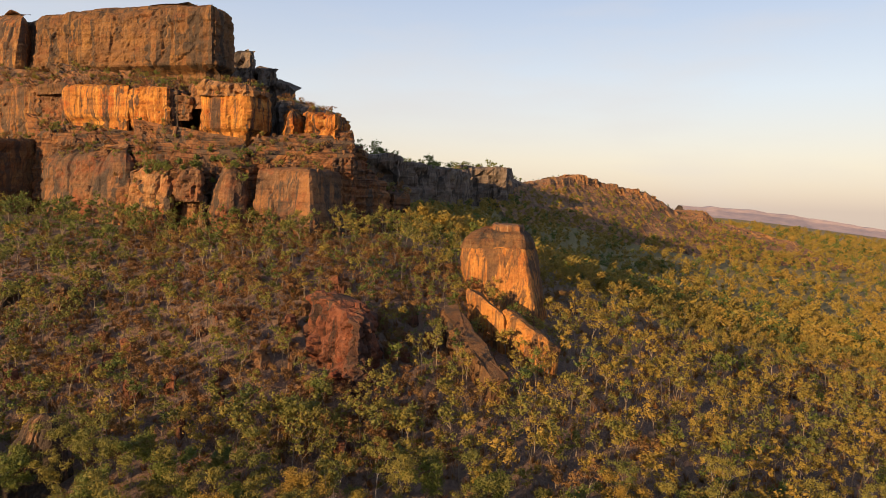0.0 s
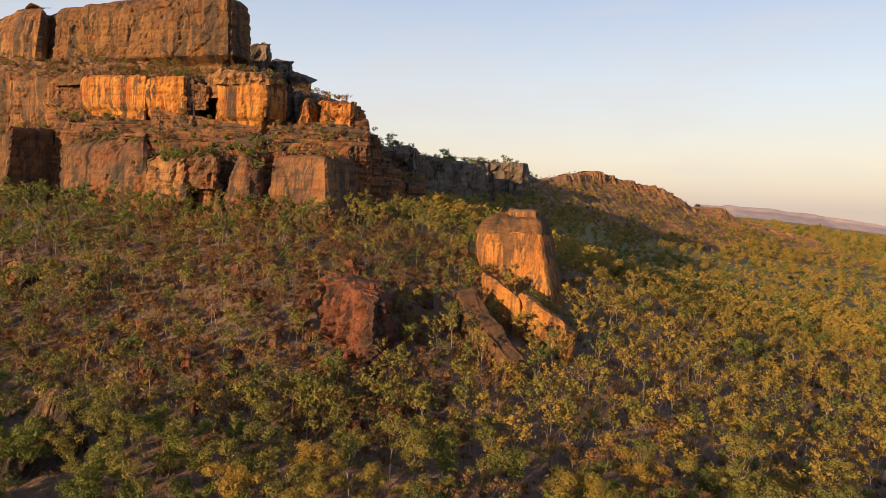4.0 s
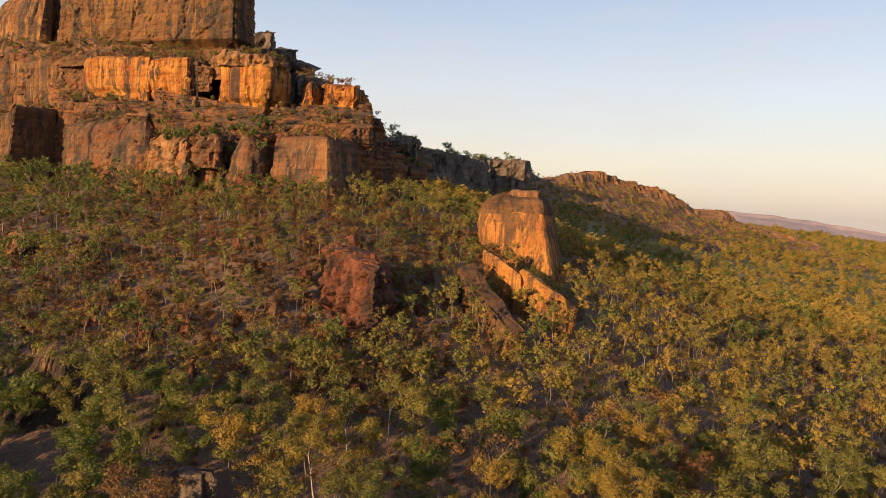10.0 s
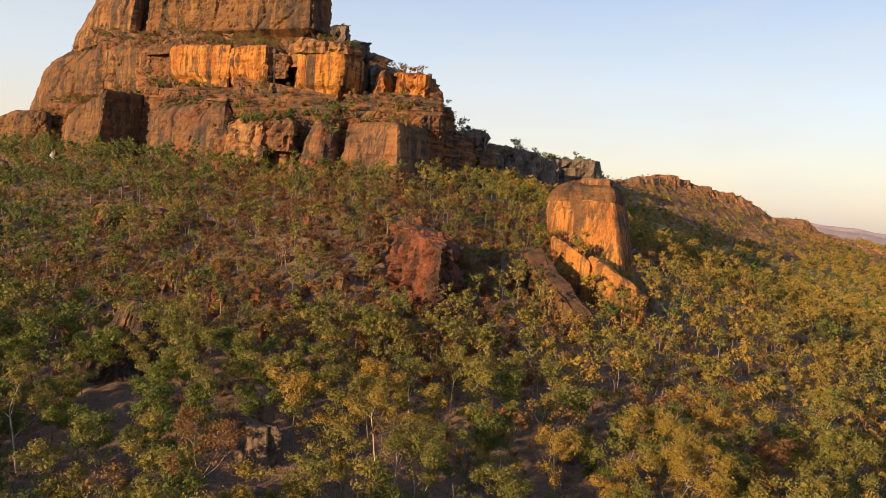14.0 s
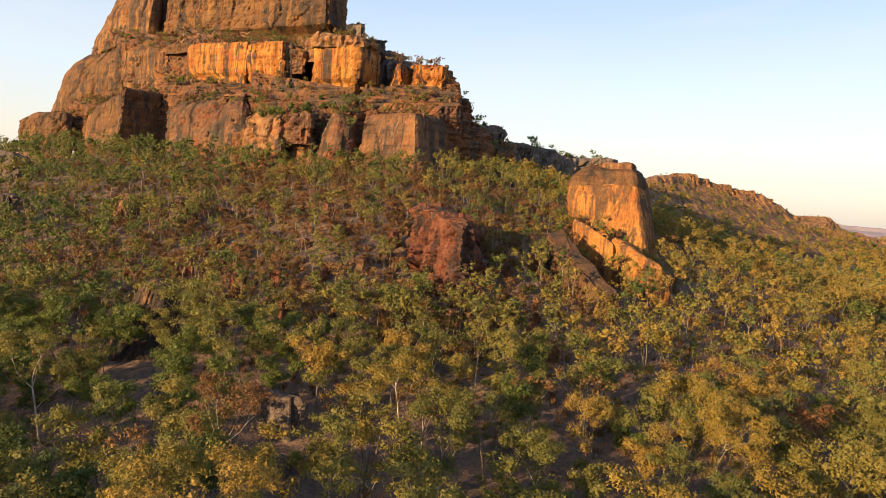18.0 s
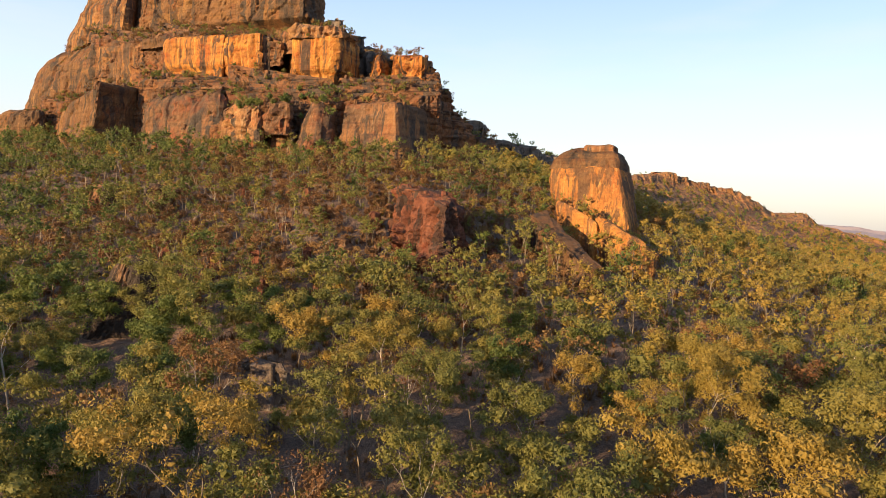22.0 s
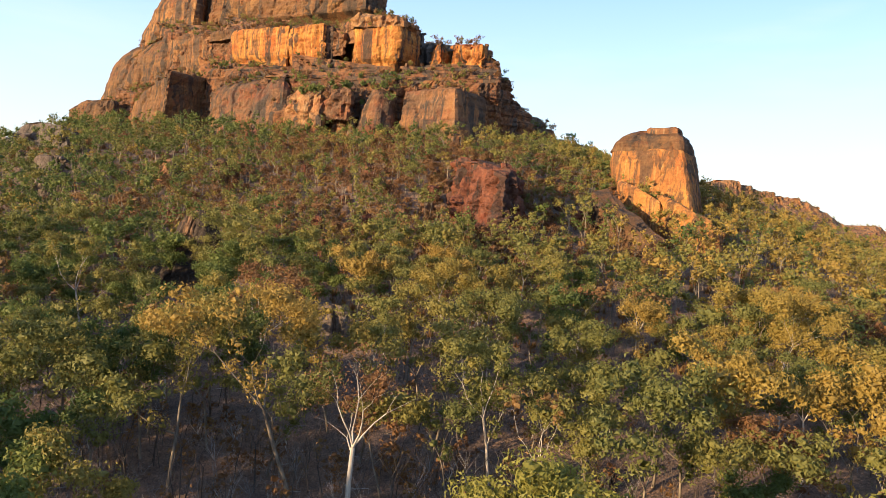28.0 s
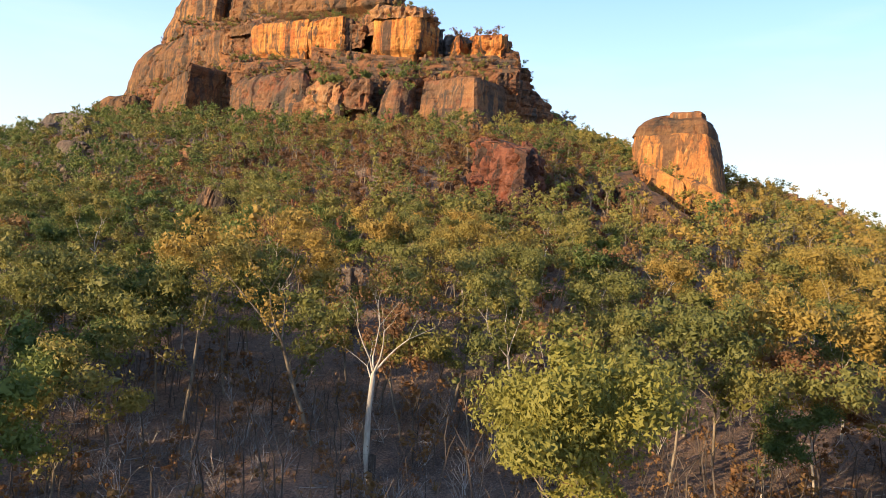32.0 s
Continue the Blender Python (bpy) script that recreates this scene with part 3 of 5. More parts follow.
for k, (x0, y0, x1, y1, lo, hi) in enumerate([(-35, 204, -15.6, 216, 36, 50.4), (-35.5, 205, -17.0, 217, 49.6, 54.6), (-36, 206, -18.2, 217.6, 53.8, 58.0), (-36, 207, -21.6, 217.6, 57.2, 61.4), (-36.5, 208, -23.6, 217.8, 60.6, 64.2),
                                              (-37, 209.4, -25.4, 218, 63.4, 67.2), (-37, 211, -27.8, 218.4, 66.4, 69.4), (-37.5, 212.6, -31.6, 219, 68.6, 71.8)]):
    cliff("terrace_bed", M_BEDS, [(x0, y0), ((x0 + x1) / 2 + 1.5, (y0 + y1) / 2 - 1.6), (x1, y1)], lo, hi, depth=24, side=5, seed=90 + k, beds=0.7, bed_size=1.15, gap=4.0, crack=0.9, blocky=0.6, rough=0.6, top_round=0.5, facet=0.5, fsize=3.6, lean=0.04)
cliff("terrace_bed", M_BEDS, [(-17.4, 222), (-10.6, 230)], 36, 54.6, depth=25, side=8, seed=29, beds=0.7, bed_size=1.6, gap=4, top_round=2.0)
cliff("dark_boulder", M_UPPER, [(-182, 233), (-161, 214.5), (-145.6, 203.6), (-138.6, 226)], 36, 64.0, depth=14, top=[(-179, 236), (-160.5, 220), (-144.6, 208.4), (-140, 228)], slope=(0.2, 0), keep=0.05, bevel=0.9, top_round=2.0, gap=16, crack=0.4,
      facet=0.35, seed=33, lean=0, lumps=1.2)
cliff("left_boulder", M_UPPER, [(-216, 244), (-204, 238.5), (-188, 240)], 40, 60.4, depth=14, slope=(0.12, 0), soft=2, keep=0.25, bevel=4.5, top_round=3.0, seed=34, facet=0.5)
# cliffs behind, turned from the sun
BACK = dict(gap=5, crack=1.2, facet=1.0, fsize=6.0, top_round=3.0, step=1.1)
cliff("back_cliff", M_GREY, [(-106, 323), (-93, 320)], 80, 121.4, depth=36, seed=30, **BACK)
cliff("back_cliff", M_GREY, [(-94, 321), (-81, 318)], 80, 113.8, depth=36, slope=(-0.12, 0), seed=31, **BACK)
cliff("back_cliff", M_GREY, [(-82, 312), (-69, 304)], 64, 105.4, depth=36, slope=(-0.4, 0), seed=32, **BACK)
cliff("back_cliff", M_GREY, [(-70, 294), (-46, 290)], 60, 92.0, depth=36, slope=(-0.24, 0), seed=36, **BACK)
cliff("core_wall", M_LOWER, [(-205, 264), (-62, 230)], 34, 82.0, depth=40, seed=40, step=1.6)


# ---- the leaning tower and the fallen slabs ----
tower = thing("rock_tower", "lone orange sandstone tower with dark water streaks and a flat cap", "rock formation")
CALM = dict(lean=0.0, step=0.45, flute=0.16, beds=0.1, lumps=0.6, crack=0.2, gap=9, facet=0.16, soft=1, keep=0.06, bevel=1.0, rough=0.22, blocky=0.05, swell=0.0)
rock("tower_body", M_TOWER, tower, outline=[(7.8, 160.4), (15, 155.4), (25.2, 151.4), (29.2, 165), (23, 178), (8, 176)], z0=18, z1=41.2, top=[(5.6, 163.4), (13, 161.4), (21.2, 159.6), (25.4, 168.5), (22, 177), (6.2, 176)],
     top_round=0.5, seed=41, profile=[(0, 0), (0.5, 0.15), (0.85, 0.45), (1, 0.1)], **CALM)
rock("tower_crown", M_UPPER, tower, outline=[(5.5, 163.6), (13, 161.5), (21.1, 159.7), (25.3, 168.5), (22, 177), (6.2, 176)], z0=40.6, z1=45.8, top=[(10.2, 166), (14.5, 164.6), (20.4, 162.4), (22.5, 168.8), (20, 174.5), (11, 174)],
     top_round=1.6, seed=47, dome=0.3, profile=[(0, 0.1), (0.4, 0.9), (0.75, 0.8), (1, 0)], **CALM)
rock("tower_cap", M_PALE, tower, outline=[(13.2, 165.2), (20.4, 162), (22.4, 168.5), (19.6, 173.5), (13.6, 172.5)], z0=44.6, z1=46.9, top_round=0.7, seed=42, dome=0.15, slope=(0.02, 0), **CALM)

slab = thing("fallen_slab", "tilted sandstone slab streaked orange and cream, leaning below the tower", "boulder")
rock("slab_body", M_TOWER, slab, outline=[(6.6, 146.6), (14.6, 136.4), (17.6, 140.6), (10.6, 150.6)], z0=12, z1=29.6, slope=(-0.52, 0.05), top_round=0.5, seed=43, dome=0.0, **CALM)
rock("slab_end", M_TOWER, slab, outline=[(14.0, 138.8), (17.4, 132.8), (23.4, 128.6), (26.6, 131.4), (23, 139.5), (17.6, 143.6)], z0=12, z1=26.3, slope=(-0.46, 0.08), top_round=0.9, seed=48, dome=0.3, **{**CALM, "crack": 0.6, "gap": 4.5, "facet": 0.35})
plank = thing("fallen_slab", "long narrow grey-topped sandstone slab lying down the slope", "boulder")
rock("slab_body", M_UPPER, plank, outline=[(0.4, 137), (10.6, 113.4), (14.4, 115.2), (4.8, 139.8)], z0=8, z1=24.6, slope=(-0.05, 0.35), top_round=0.5, seed=44, dome=0.0, **{**CALM, "crack": 0.4, "gap": 6, "facet": 0.3})
red = thing("red_boulder", "large cracked dark red sandstone boulder on the stony slope", "boulder")
rock("boulder_body", M_RED, red, outline=[(-24.4, 118.4), (-18, 112.4), (-12.2, 107.2), (-9.8, 116), (-11, 126), (-22, 130), (-26, 126)], z0=12, z1=31.4, slope=(-0.1, 0.12), top=[(-24, 123.6), (-18.4, 118), (-13.2, 112.6), (-11.4, 118), (-12.4, 126), (-21, 129), (-24.6, 127)],
     lean=0.0, top_round=1.2, step=0.4, flute=0.3, beds=0.4, lumps=1.2, crack=1.0, gap=3.6, seed=45, facet=1.0, fsize=3.4, soft=1, keep=0.06, dome=0.3, rough=0.8, blocky=0.4, bed_size=3.0, profile=[(0, 0), (0.6, 0.9), (1, 0)])
for k, (x, y, w, h) in enumerate([(-22.6, 125.6, 3.0, 3.2), (-18.4, 122, 2.6, 2.2), (-14.6, 120.5, 2.4, 2.4), (-20, 127, 2.8, 2.6)]):
    rock("boulder_top", M_RED, red, outline=[(x - w / 2, y - 0.8), (x + 0.2, y - w / 2), (x + w / 2, y - 0.4), (x + 0.8, y + w / 2), (x - 1.0, y + w / 2)], z0=28.5, z1=30.6 + h - 0.25 * k, lean=0.12, top_round=0.6,
         step=0.4, flute=0.2, beds=0.3, lumps=0.5, crack=0.4, gap=3, seed=46 + 7 * k, dome=0.2, facet=0.4, fsize=2.0)
FOOT = [[(5, 160), (25, 150), (31, 166), (23, 180), (5, 178)], [(5, 146), (15, 134), (23, 127), (28, 131), (23, 142), (10, 153)],
        [(-1, 138), (9.6, 111.6), (16, 114), (6, 141)], [(-26, 117), (-12, 105), (-8, 116), (-10, 128), (-22, 132), (-28, 127)]]


def inside(x, y, poly):
    hit = False
    for (ax, ay), (bx, by) in zip(poly, poly[1:] + poly[:1]):
        if (ay > y) != (by > y) and x < (bx - ax) * (y - ay) / (by - ay) + ax:
            hit = not hit
    return hit


def free_stone(x, y):
    return not any(inside(x, y, p) for p in FOOT)


def boulder(label, x, y, w, d, h, mat, seed, turn=0.0, lean=0.2, category="boulder", group=""):
    """A loose weathered block on the slope: one mesh of its own."""
    rng = random.Random(seed)
    n = 6
    pts = []
    for k in range(n):
        a = 2 * math.pi * k / n + turn + rng.uniform(-0.25, 0.25)
        r = rng.uniform(0.85, 1.15) * 0.5
        pts.append((x + w * r * math.cos(a), y + d * r * math.sin(a)))
    z = min(ground_at(px, py) for px, py in pts)
    size = min(w, d)
    sx, sy = rng.uniform(-0.1, 0.1) * w, rng.uniform(0.0, 0.12) * d
    upper = [(x + sx + (px - x) * (1 - lean * 1.7), y + sy + (py - y) * (1 - lean * 1.7)) for px, py in pts]
    ob = rock("boulder", mat, None, label, outline=pts, top=upper, z0=z - 0.6, z1=z + h, lean=0.0, top_round=0.1 * size, step=max(0.3, size / 18),
              flute=0.03 * size, beds=0.03 * size, rough=0.07 * size, blocky=0.07 * size, swell=0.0, lumps=0.08 * size, crack=0.06 * size, gap=size * 0.4,
              seed=seed, soft=1, keep=0.1, dome=0.05 * size, bed_size=size * 0.3, facet=0.09 * size, fsize=0.45 * size)
    tagged(ob, label, category, group)
    FOOT.append(pts)
    return ob


wedge = rock("boulder", M_VARNISH_SHADE, None, "", outline=[(-63, 84.5), (-57, 80), (-50.2, 82.5), (-50.8, 90), (-60, 91)], top=[(-56.2, 86), (-54.4, 84.6), (-52.4, 85.6), (-52.8, 88), (-55.4, 88.4)],
             z0=ground_at(-56, 85) - 2.5, z1=ground_at(-56, 85) + 9.6, lean=0.0, top_round=0.8, step=0.45, flute=0.25, beds=0.15, rough=0.4, blocky=0.2, swell=0.0, lumps=0.5, crack=0.3, gap=4,
             seed=51, soft=1, keep=0.1, dome=0.4, facet=0.3, fsize=3.5)
tagged(wedge, "dark grey wedge-shaped sandstone boulder among gum trees", "boulder")
FOOT.append([(-63, 84.5), (-57, 80), (-50.2, 82.5), (-50.8, 90), (-60, 91)])
FOOT.append([(-58, 80), (-48, 66), (-42, 68), (-50, 82)])
boulder("pale pinkish rounded boulder on the wooded slope", -80.4, 136, 10, 8, 7.0, M_UPPER, 52)
boulder("dark sandstone outcrop among trees on the slope", -98, 143, 15, 9, 7.0, M_LOWER, 53)
boulder("dark grey sandstone outcrop at the hill's shoulder", -150, 165, 26, 14, 11, M_GREY, 54)
boulder("dark grey weathered outcrop among trees", -122, 132, 13, 9, 9.5, M_GREY, 55)
boulder("dark grey outcrop at the edge of the woodland", -178, 175, 24, 14, 8, M_GREY, 56)
boulder("dark shaded boulder under gum trees", -27, 67.5, 8, 6, 5.0, M_GREY, 57)
boulder("dark shaded boulder under gum trees", -24.5, 60, 8, 5, 2.2, M_GREY, 58)
boulder("small dark boulder on the litter-covered ground", -1.2, 85, 3.4, 2.6, 1.4, M_GREY, 59)
boulder("small dark boulder between thin trunks", 3.4, 48, 2.6, 2.2, 1.8, M_GREY, 60)

# open ground in front of the boulders
FOOT += [[(-31, 52), (-19, 52), (-20, 70), (-32, 70)], [(-4, 72), (1, 72), (2, 84), (-4, 84)]]

# red stones scattered below the butte
rr = random.Random(31)
stones = []
for k in range(6):
    pts = [(rr.uniform(0.8, 1.2) * math.cos(a), rr.uniform(0.8, 1.2) * math.sin(a)) for a in (0.2, 1.2, 2.3, 3.3, 4.3, 5.4)]
    ob = rock("boulder", M_RED if k % 2 else M_LOWER, None, "", outline=pts, z0=-0.7, z1=rr.uniform(0.7, 1.3), lean=0.2, top_round=0.4, step=0.24, flute=0.06, beds=0.1,
              lumps=0.16, crack=0.15, gap=1.2, seed=600 + k, soft=1, keep=0.15, dome=0.12, bed_size=0.6, rough=0.12, blocky=0.1, swell=0.0, facet=0.16, fsize=0.8)
    stones.append(tagged(ob, "weathered reddish sandstone boulder among dry bushes" if k % 2 else "dark brown sandstone boulder among dry bushes", "boulder", "scattered boulders"))
placed = 0
while placed < 76:
    x, y = rr.uniform(-78, 4), rr.uniform(92, 150)
    if not free_stone(x, y):
        continue
    k, size = placed % 6, rr.uniform(0.7, 2.6)
    m = pose(x, y, ground_at(x, y), rr.uniform(-10, 10), rr.uniform(-10, 10), rr.uniform(0, 360))
    ob = stones[k] if placed < 6 else copy_thing(stones[k], m)
    ob.matrix_basis = m
    ob.scale = (size, size * rr.uniform(0.8, 1.2), size)
    placed += 1

# ---- distant scarp ----
far = thing("far_scarp", "distant shaded sandstone escarpment with a wooded foot", "cliff")
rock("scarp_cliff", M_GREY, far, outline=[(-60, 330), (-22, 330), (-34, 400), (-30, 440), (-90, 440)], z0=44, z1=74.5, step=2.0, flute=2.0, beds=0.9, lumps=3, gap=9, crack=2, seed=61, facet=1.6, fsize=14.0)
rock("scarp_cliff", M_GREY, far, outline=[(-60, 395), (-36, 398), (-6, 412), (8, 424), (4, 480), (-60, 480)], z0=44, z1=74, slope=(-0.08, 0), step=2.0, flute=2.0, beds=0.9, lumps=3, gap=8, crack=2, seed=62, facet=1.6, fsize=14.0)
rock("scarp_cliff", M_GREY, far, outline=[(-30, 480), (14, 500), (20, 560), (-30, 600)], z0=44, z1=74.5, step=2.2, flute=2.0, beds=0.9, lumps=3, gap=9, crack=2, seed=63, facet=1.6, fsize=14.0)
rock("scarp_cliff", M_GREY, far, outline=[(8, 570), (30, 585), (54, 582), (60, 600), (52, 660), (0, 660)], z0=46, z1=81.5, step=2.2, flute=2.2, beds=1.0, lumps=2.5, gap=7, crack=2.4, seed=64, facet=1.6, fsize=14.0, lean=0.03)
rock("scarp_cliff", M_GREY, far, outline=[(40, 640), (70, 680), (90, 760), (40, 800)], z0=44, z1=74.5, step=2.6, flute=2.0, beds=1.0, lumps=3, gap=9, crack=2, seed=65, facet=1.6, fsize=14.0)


RIDGE_ROWS = [(-1.0, 0.0), (-0.86, 0.07), (-0.72, 0.16), (-0.58, 0.26), (-0.44, 0.38), (-0.32, 0.5), (-0.22, 0.62), (-0.15, 0.71), (-0.12, 0.77), (-0.1, 0.86), (-0.075, 0.93), (-0.05, 0.96), (0.0, 1.0), (0.25, 1.01), (0.6, 0.9), (1.0, 0.2)]


def ridge_mesh(pts, n=420, front=150.0, back=260.0):
    """A long ridge: wooded foot slope, broken cliff band under the crest, rough top."""
    verts, faces = [], []
    for k in range(n + 1):
        s = k / n * (len(pts) - 1)
        i = min(int(s), len(pts) - 2)
        f = s - i
        x, y, h = (pts[i][j] + (pts[i + 1][j] - pts[i][j]) * f for j in range(3))
        h += 2.0 * fbm(x * 0.05, 0.0, 8.1) + 1.6 * noise.cell(Vector((x * 0.11, 0.5, 2.5)))
        for off, up in RIDGE_ROWS:
            gully = 16 * fbm(x * 0.02, off * 2, 1.7) + 5 * noise.cell(Vector((x * 0.09, off * 20, 4.7)))
            yy = y + off * (front if off < 0 else back) + gully
            g = ground_at(x, yy) - 2
            z = max(g, g * (1 - up) + h * up) if off > -1 else g - 4
            verts.append((x + 3 * fbm(yy * 0.05, x * 0.05, off * 9), yy, z + (1.8 if off > -0.3 else 0.8) * fbm(x * 0.13, yy * 0.13, 3.1)))
    m = len(RIDGE_ROWS)
    for k in range(n):
        for j in range(m - 1):
            a = k * m + j
            faces.append((a, a + m, a + m + 1, a + 1))
    return verts, faces


ridge = thing("far_ridge", "distant sunlit reddish sandstone ridge with a low cliff band", "ridge")
ridge_verts, f = ridge_mesh([(42, 640, 58), (86, 760, 73), (121, 800, 82), (158, 830, 87), (190, 850, 83), (211, 860, 78), (243, 870, 73), (276, 880, 62), (309, 890, 43), (324, 895, 41), (331, 895, 46), (342, 895, 48), (352, 897, 44), (362, 900, 37), (376, 902, 32), (420, 910, 22), (480, 930, 8)], front=230.0, back=300.0)
link_mesh("ridge_body", ridge_verts, f, M_PALE, ridge)
for k, (x, y, z, w) in enumerate([(128, 792, 85, 16), (156, 806, 90, 20), (178, 818, 86, 15), (204, 830, 81, 18), (232, 842, 76, 20), (262, 852, 68, 14)]):
    rock("ridge_crag", M_PALE, ridge, outline=[(x - w, y + 3), (x, y - 3), (x + w, y + 4), (x + w * 0.8, y + 34), (x - w, y + 34)], z0=z - 24, z1=z - 3.5, top_round=4.0, step=1.8, flute=0.8, beds=1.0, lumps=2.6, gap=7, crack=1.6, blocky=1.2, seed=160 + k, lean=0.3, facet=1.6, fsize=7.0)

# ---- distant ranges on the horizon ----
def range_mesh(name, label, pts, depth, mat):
    """A long low range: a ridge line with a foot on both sides."""
    verts, faces = [], []
    n = 90
    for k in range(n + 1):
        s = k / n * (len(pts) - 1)
        i = min(int(s), len(pts) - 2)
        f = s - i
        x, y, h = (pts[i][j] + (pts[i + 1][j] - pts[i][j]) * f for j in range(3))
        h += 7 * fbm(x * 0.012, y * 0.012, 5.5)
        g = plain_at(x, y)
        for off, up in ((-depth, -6), (-depth * 0.35, (h - g) * 0.62), (-depth * 0.22, (h - g) * 0.95), (depth * 0.2, h - g), (depth, -6)):
            verts.append((x, y + off, g + up))
    for k in range(n):
        for j in range(4):
            a = k * 5 + j
            faces.append((a, a + 5, a + 6, a + 1))
    return tagged(link_mesh(name, verts, faces, mat), label, "hills")


# the blue-grey of distance haze is put straight into the base colour
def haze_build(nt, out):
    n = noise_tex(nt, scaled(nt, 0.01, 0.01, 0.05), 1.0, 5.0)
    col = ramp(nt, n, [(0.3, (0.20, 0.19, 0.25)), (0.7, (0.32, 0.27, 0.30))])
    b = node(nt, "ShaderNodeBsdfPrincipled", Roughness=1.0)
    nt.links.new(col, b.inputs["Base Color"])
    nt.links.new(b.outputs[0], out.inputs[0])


M_FAR = material("painted_haze_range", haze_build)
range_mesh("distant_range", "low sandstone range on the horizon, coloured blue-grey with haze", [(1250, 3600, 60), (1600, 3700, 55), (2000, 3800, 20), (2500, 3800, -45), (3000, 3600, -110)], 160, M_FAR)


# ---- trees ----
def tube(segs, sides=5):
    verts, faces = [], []
    for p0, p1, r0, r1 in segs:
        ax = (p1 - p0).normalized()
        u = ax.orthogonal().normalized()
        w = ax.cross(u)
        o = len(verts)
        for p, r in ((p0, r0), (p1, r1)):
            for k in range(sides):
                a = 2 * math.pi * k / sides
                verts.append(tuple(p + (u * math.cos(a) + w * math.sin(a)) * r))
        for k in range(sides):
            q = (k + 1) % sides
            faces.append((o + k, o + q, o + sides + q, o + sides + k))
    return np.array(verts), faces


def grow(rng, height, spread, forks=3, trunk_share=0.42, girth=0.012, droop=0.0, kinks=3, lean=0.12, depth=3, thin=0.62):
    """Limbs of a tree as tapered segments, and the tips that carry leaves."""
    segs, tips = [], []

    def limb(p, way, length, r, level):
        n = kinks if level < 2 else 2
        for k in range(n):
            bend = 0.16 if level == 0 else 0.3
            way = (way + Vector((rng.uniform(-bend, bend), rng.uniform(-bend, bend), rng.uniform(-0.05, 0.14) - droop * level))).normalized()
            q = p + way * (length / n)
            r2 = r * (0.86 if level == 0 else 0.74)
            segs.append((p, q, r, r2))
            p, r = q, r2
            if level >= 1 and k < n - 1 and rng.random() < 0.9:
                tips.append((p + Vector((rng.uniform(-0.3, 0.3), rng.uniform(-0.3, 0.3), 0.2)) * (height * 0.06), 0.85))
            if level == 0 and k == n - 2 and rng.random() < 0.6 and forks > 0:
                a = rng.uniform(0, 6.3)
                limb(p, Vector((math.cos(a), math.sin(a), rng.uniform(0.5, 1.0))).normalized(), length * spread * 0.6, r * 0.6, 1)
        if level >= depth or (level == depth - 1 and rng.random() < 0.3):
            tips.append((p, 1.0))
            return
        m = forks if level == 0 else rng.choice((2, 2, 3))
        a0 = rng.uniform(0, 6.3)
        for k in range(m):
            a = a0 + 2 * math.pi * k / m + rng.uniform(-0.5, 0.5)
            tilt = rng.uniform(0.3, 0.8) if level else rng.uniform(0.3, 0.72)
            side = Vector((math.cos(a), math.sin(a), 0))
            nw = (way * math.cos(tilt) + side * math.sin(tilt)).normalized()
            limb(p, nw, length * rng.uniform(0.55, 0.8) * (spread if level == 0 else 0.85), r * thin, level + 1)

    limb(Vector((0, 0, -0.3)), Vector((rng.uniform(-lean, lean), rng.uniform(-lean, lean), 1)).normalized(), height * trunk_share * 0.85, height * girth, 0)
    top = max(s[1].z for s in segs)
    k = height / top
    segs = [(a * k, b * k, c, d) for a, b, c, d in segs]
    return segs, [(p * k, w) for p, w in tips]


PHI = (1 + 5 ** 0.5) / 2
ICO_V = np.array([(-1, PHI, 0), (1, PHI, 0), (-1, -PHI, 0), (1, -PHI, 0), (0, -1, PHI), (0, 1, PHI), (0, -1, -PHI), (0, 1, -PHI), (PHI, 0, -1), (PHI, 0, 1), (-PHI, 0, -1), (-PHI, 0, 1)]) / 1.902
ICO_F = np.array([(0, 11, 5), (0, 5, 1), (0, 1, 7), (0, 7, 10), (0, 10, 11), (1, 5, 9), (5, 11, 4), (11, 10, 2), (10, 7, 6), (7, 1, 8), (3, 9, 4), (3, 4, 2), (3, 2, 6), (3, 6, 8), (3, 8, 9), (4, 9, 5), (2, 4, 11), (6, 2, 10), (8, 6, 7), (9, 8, 1)])


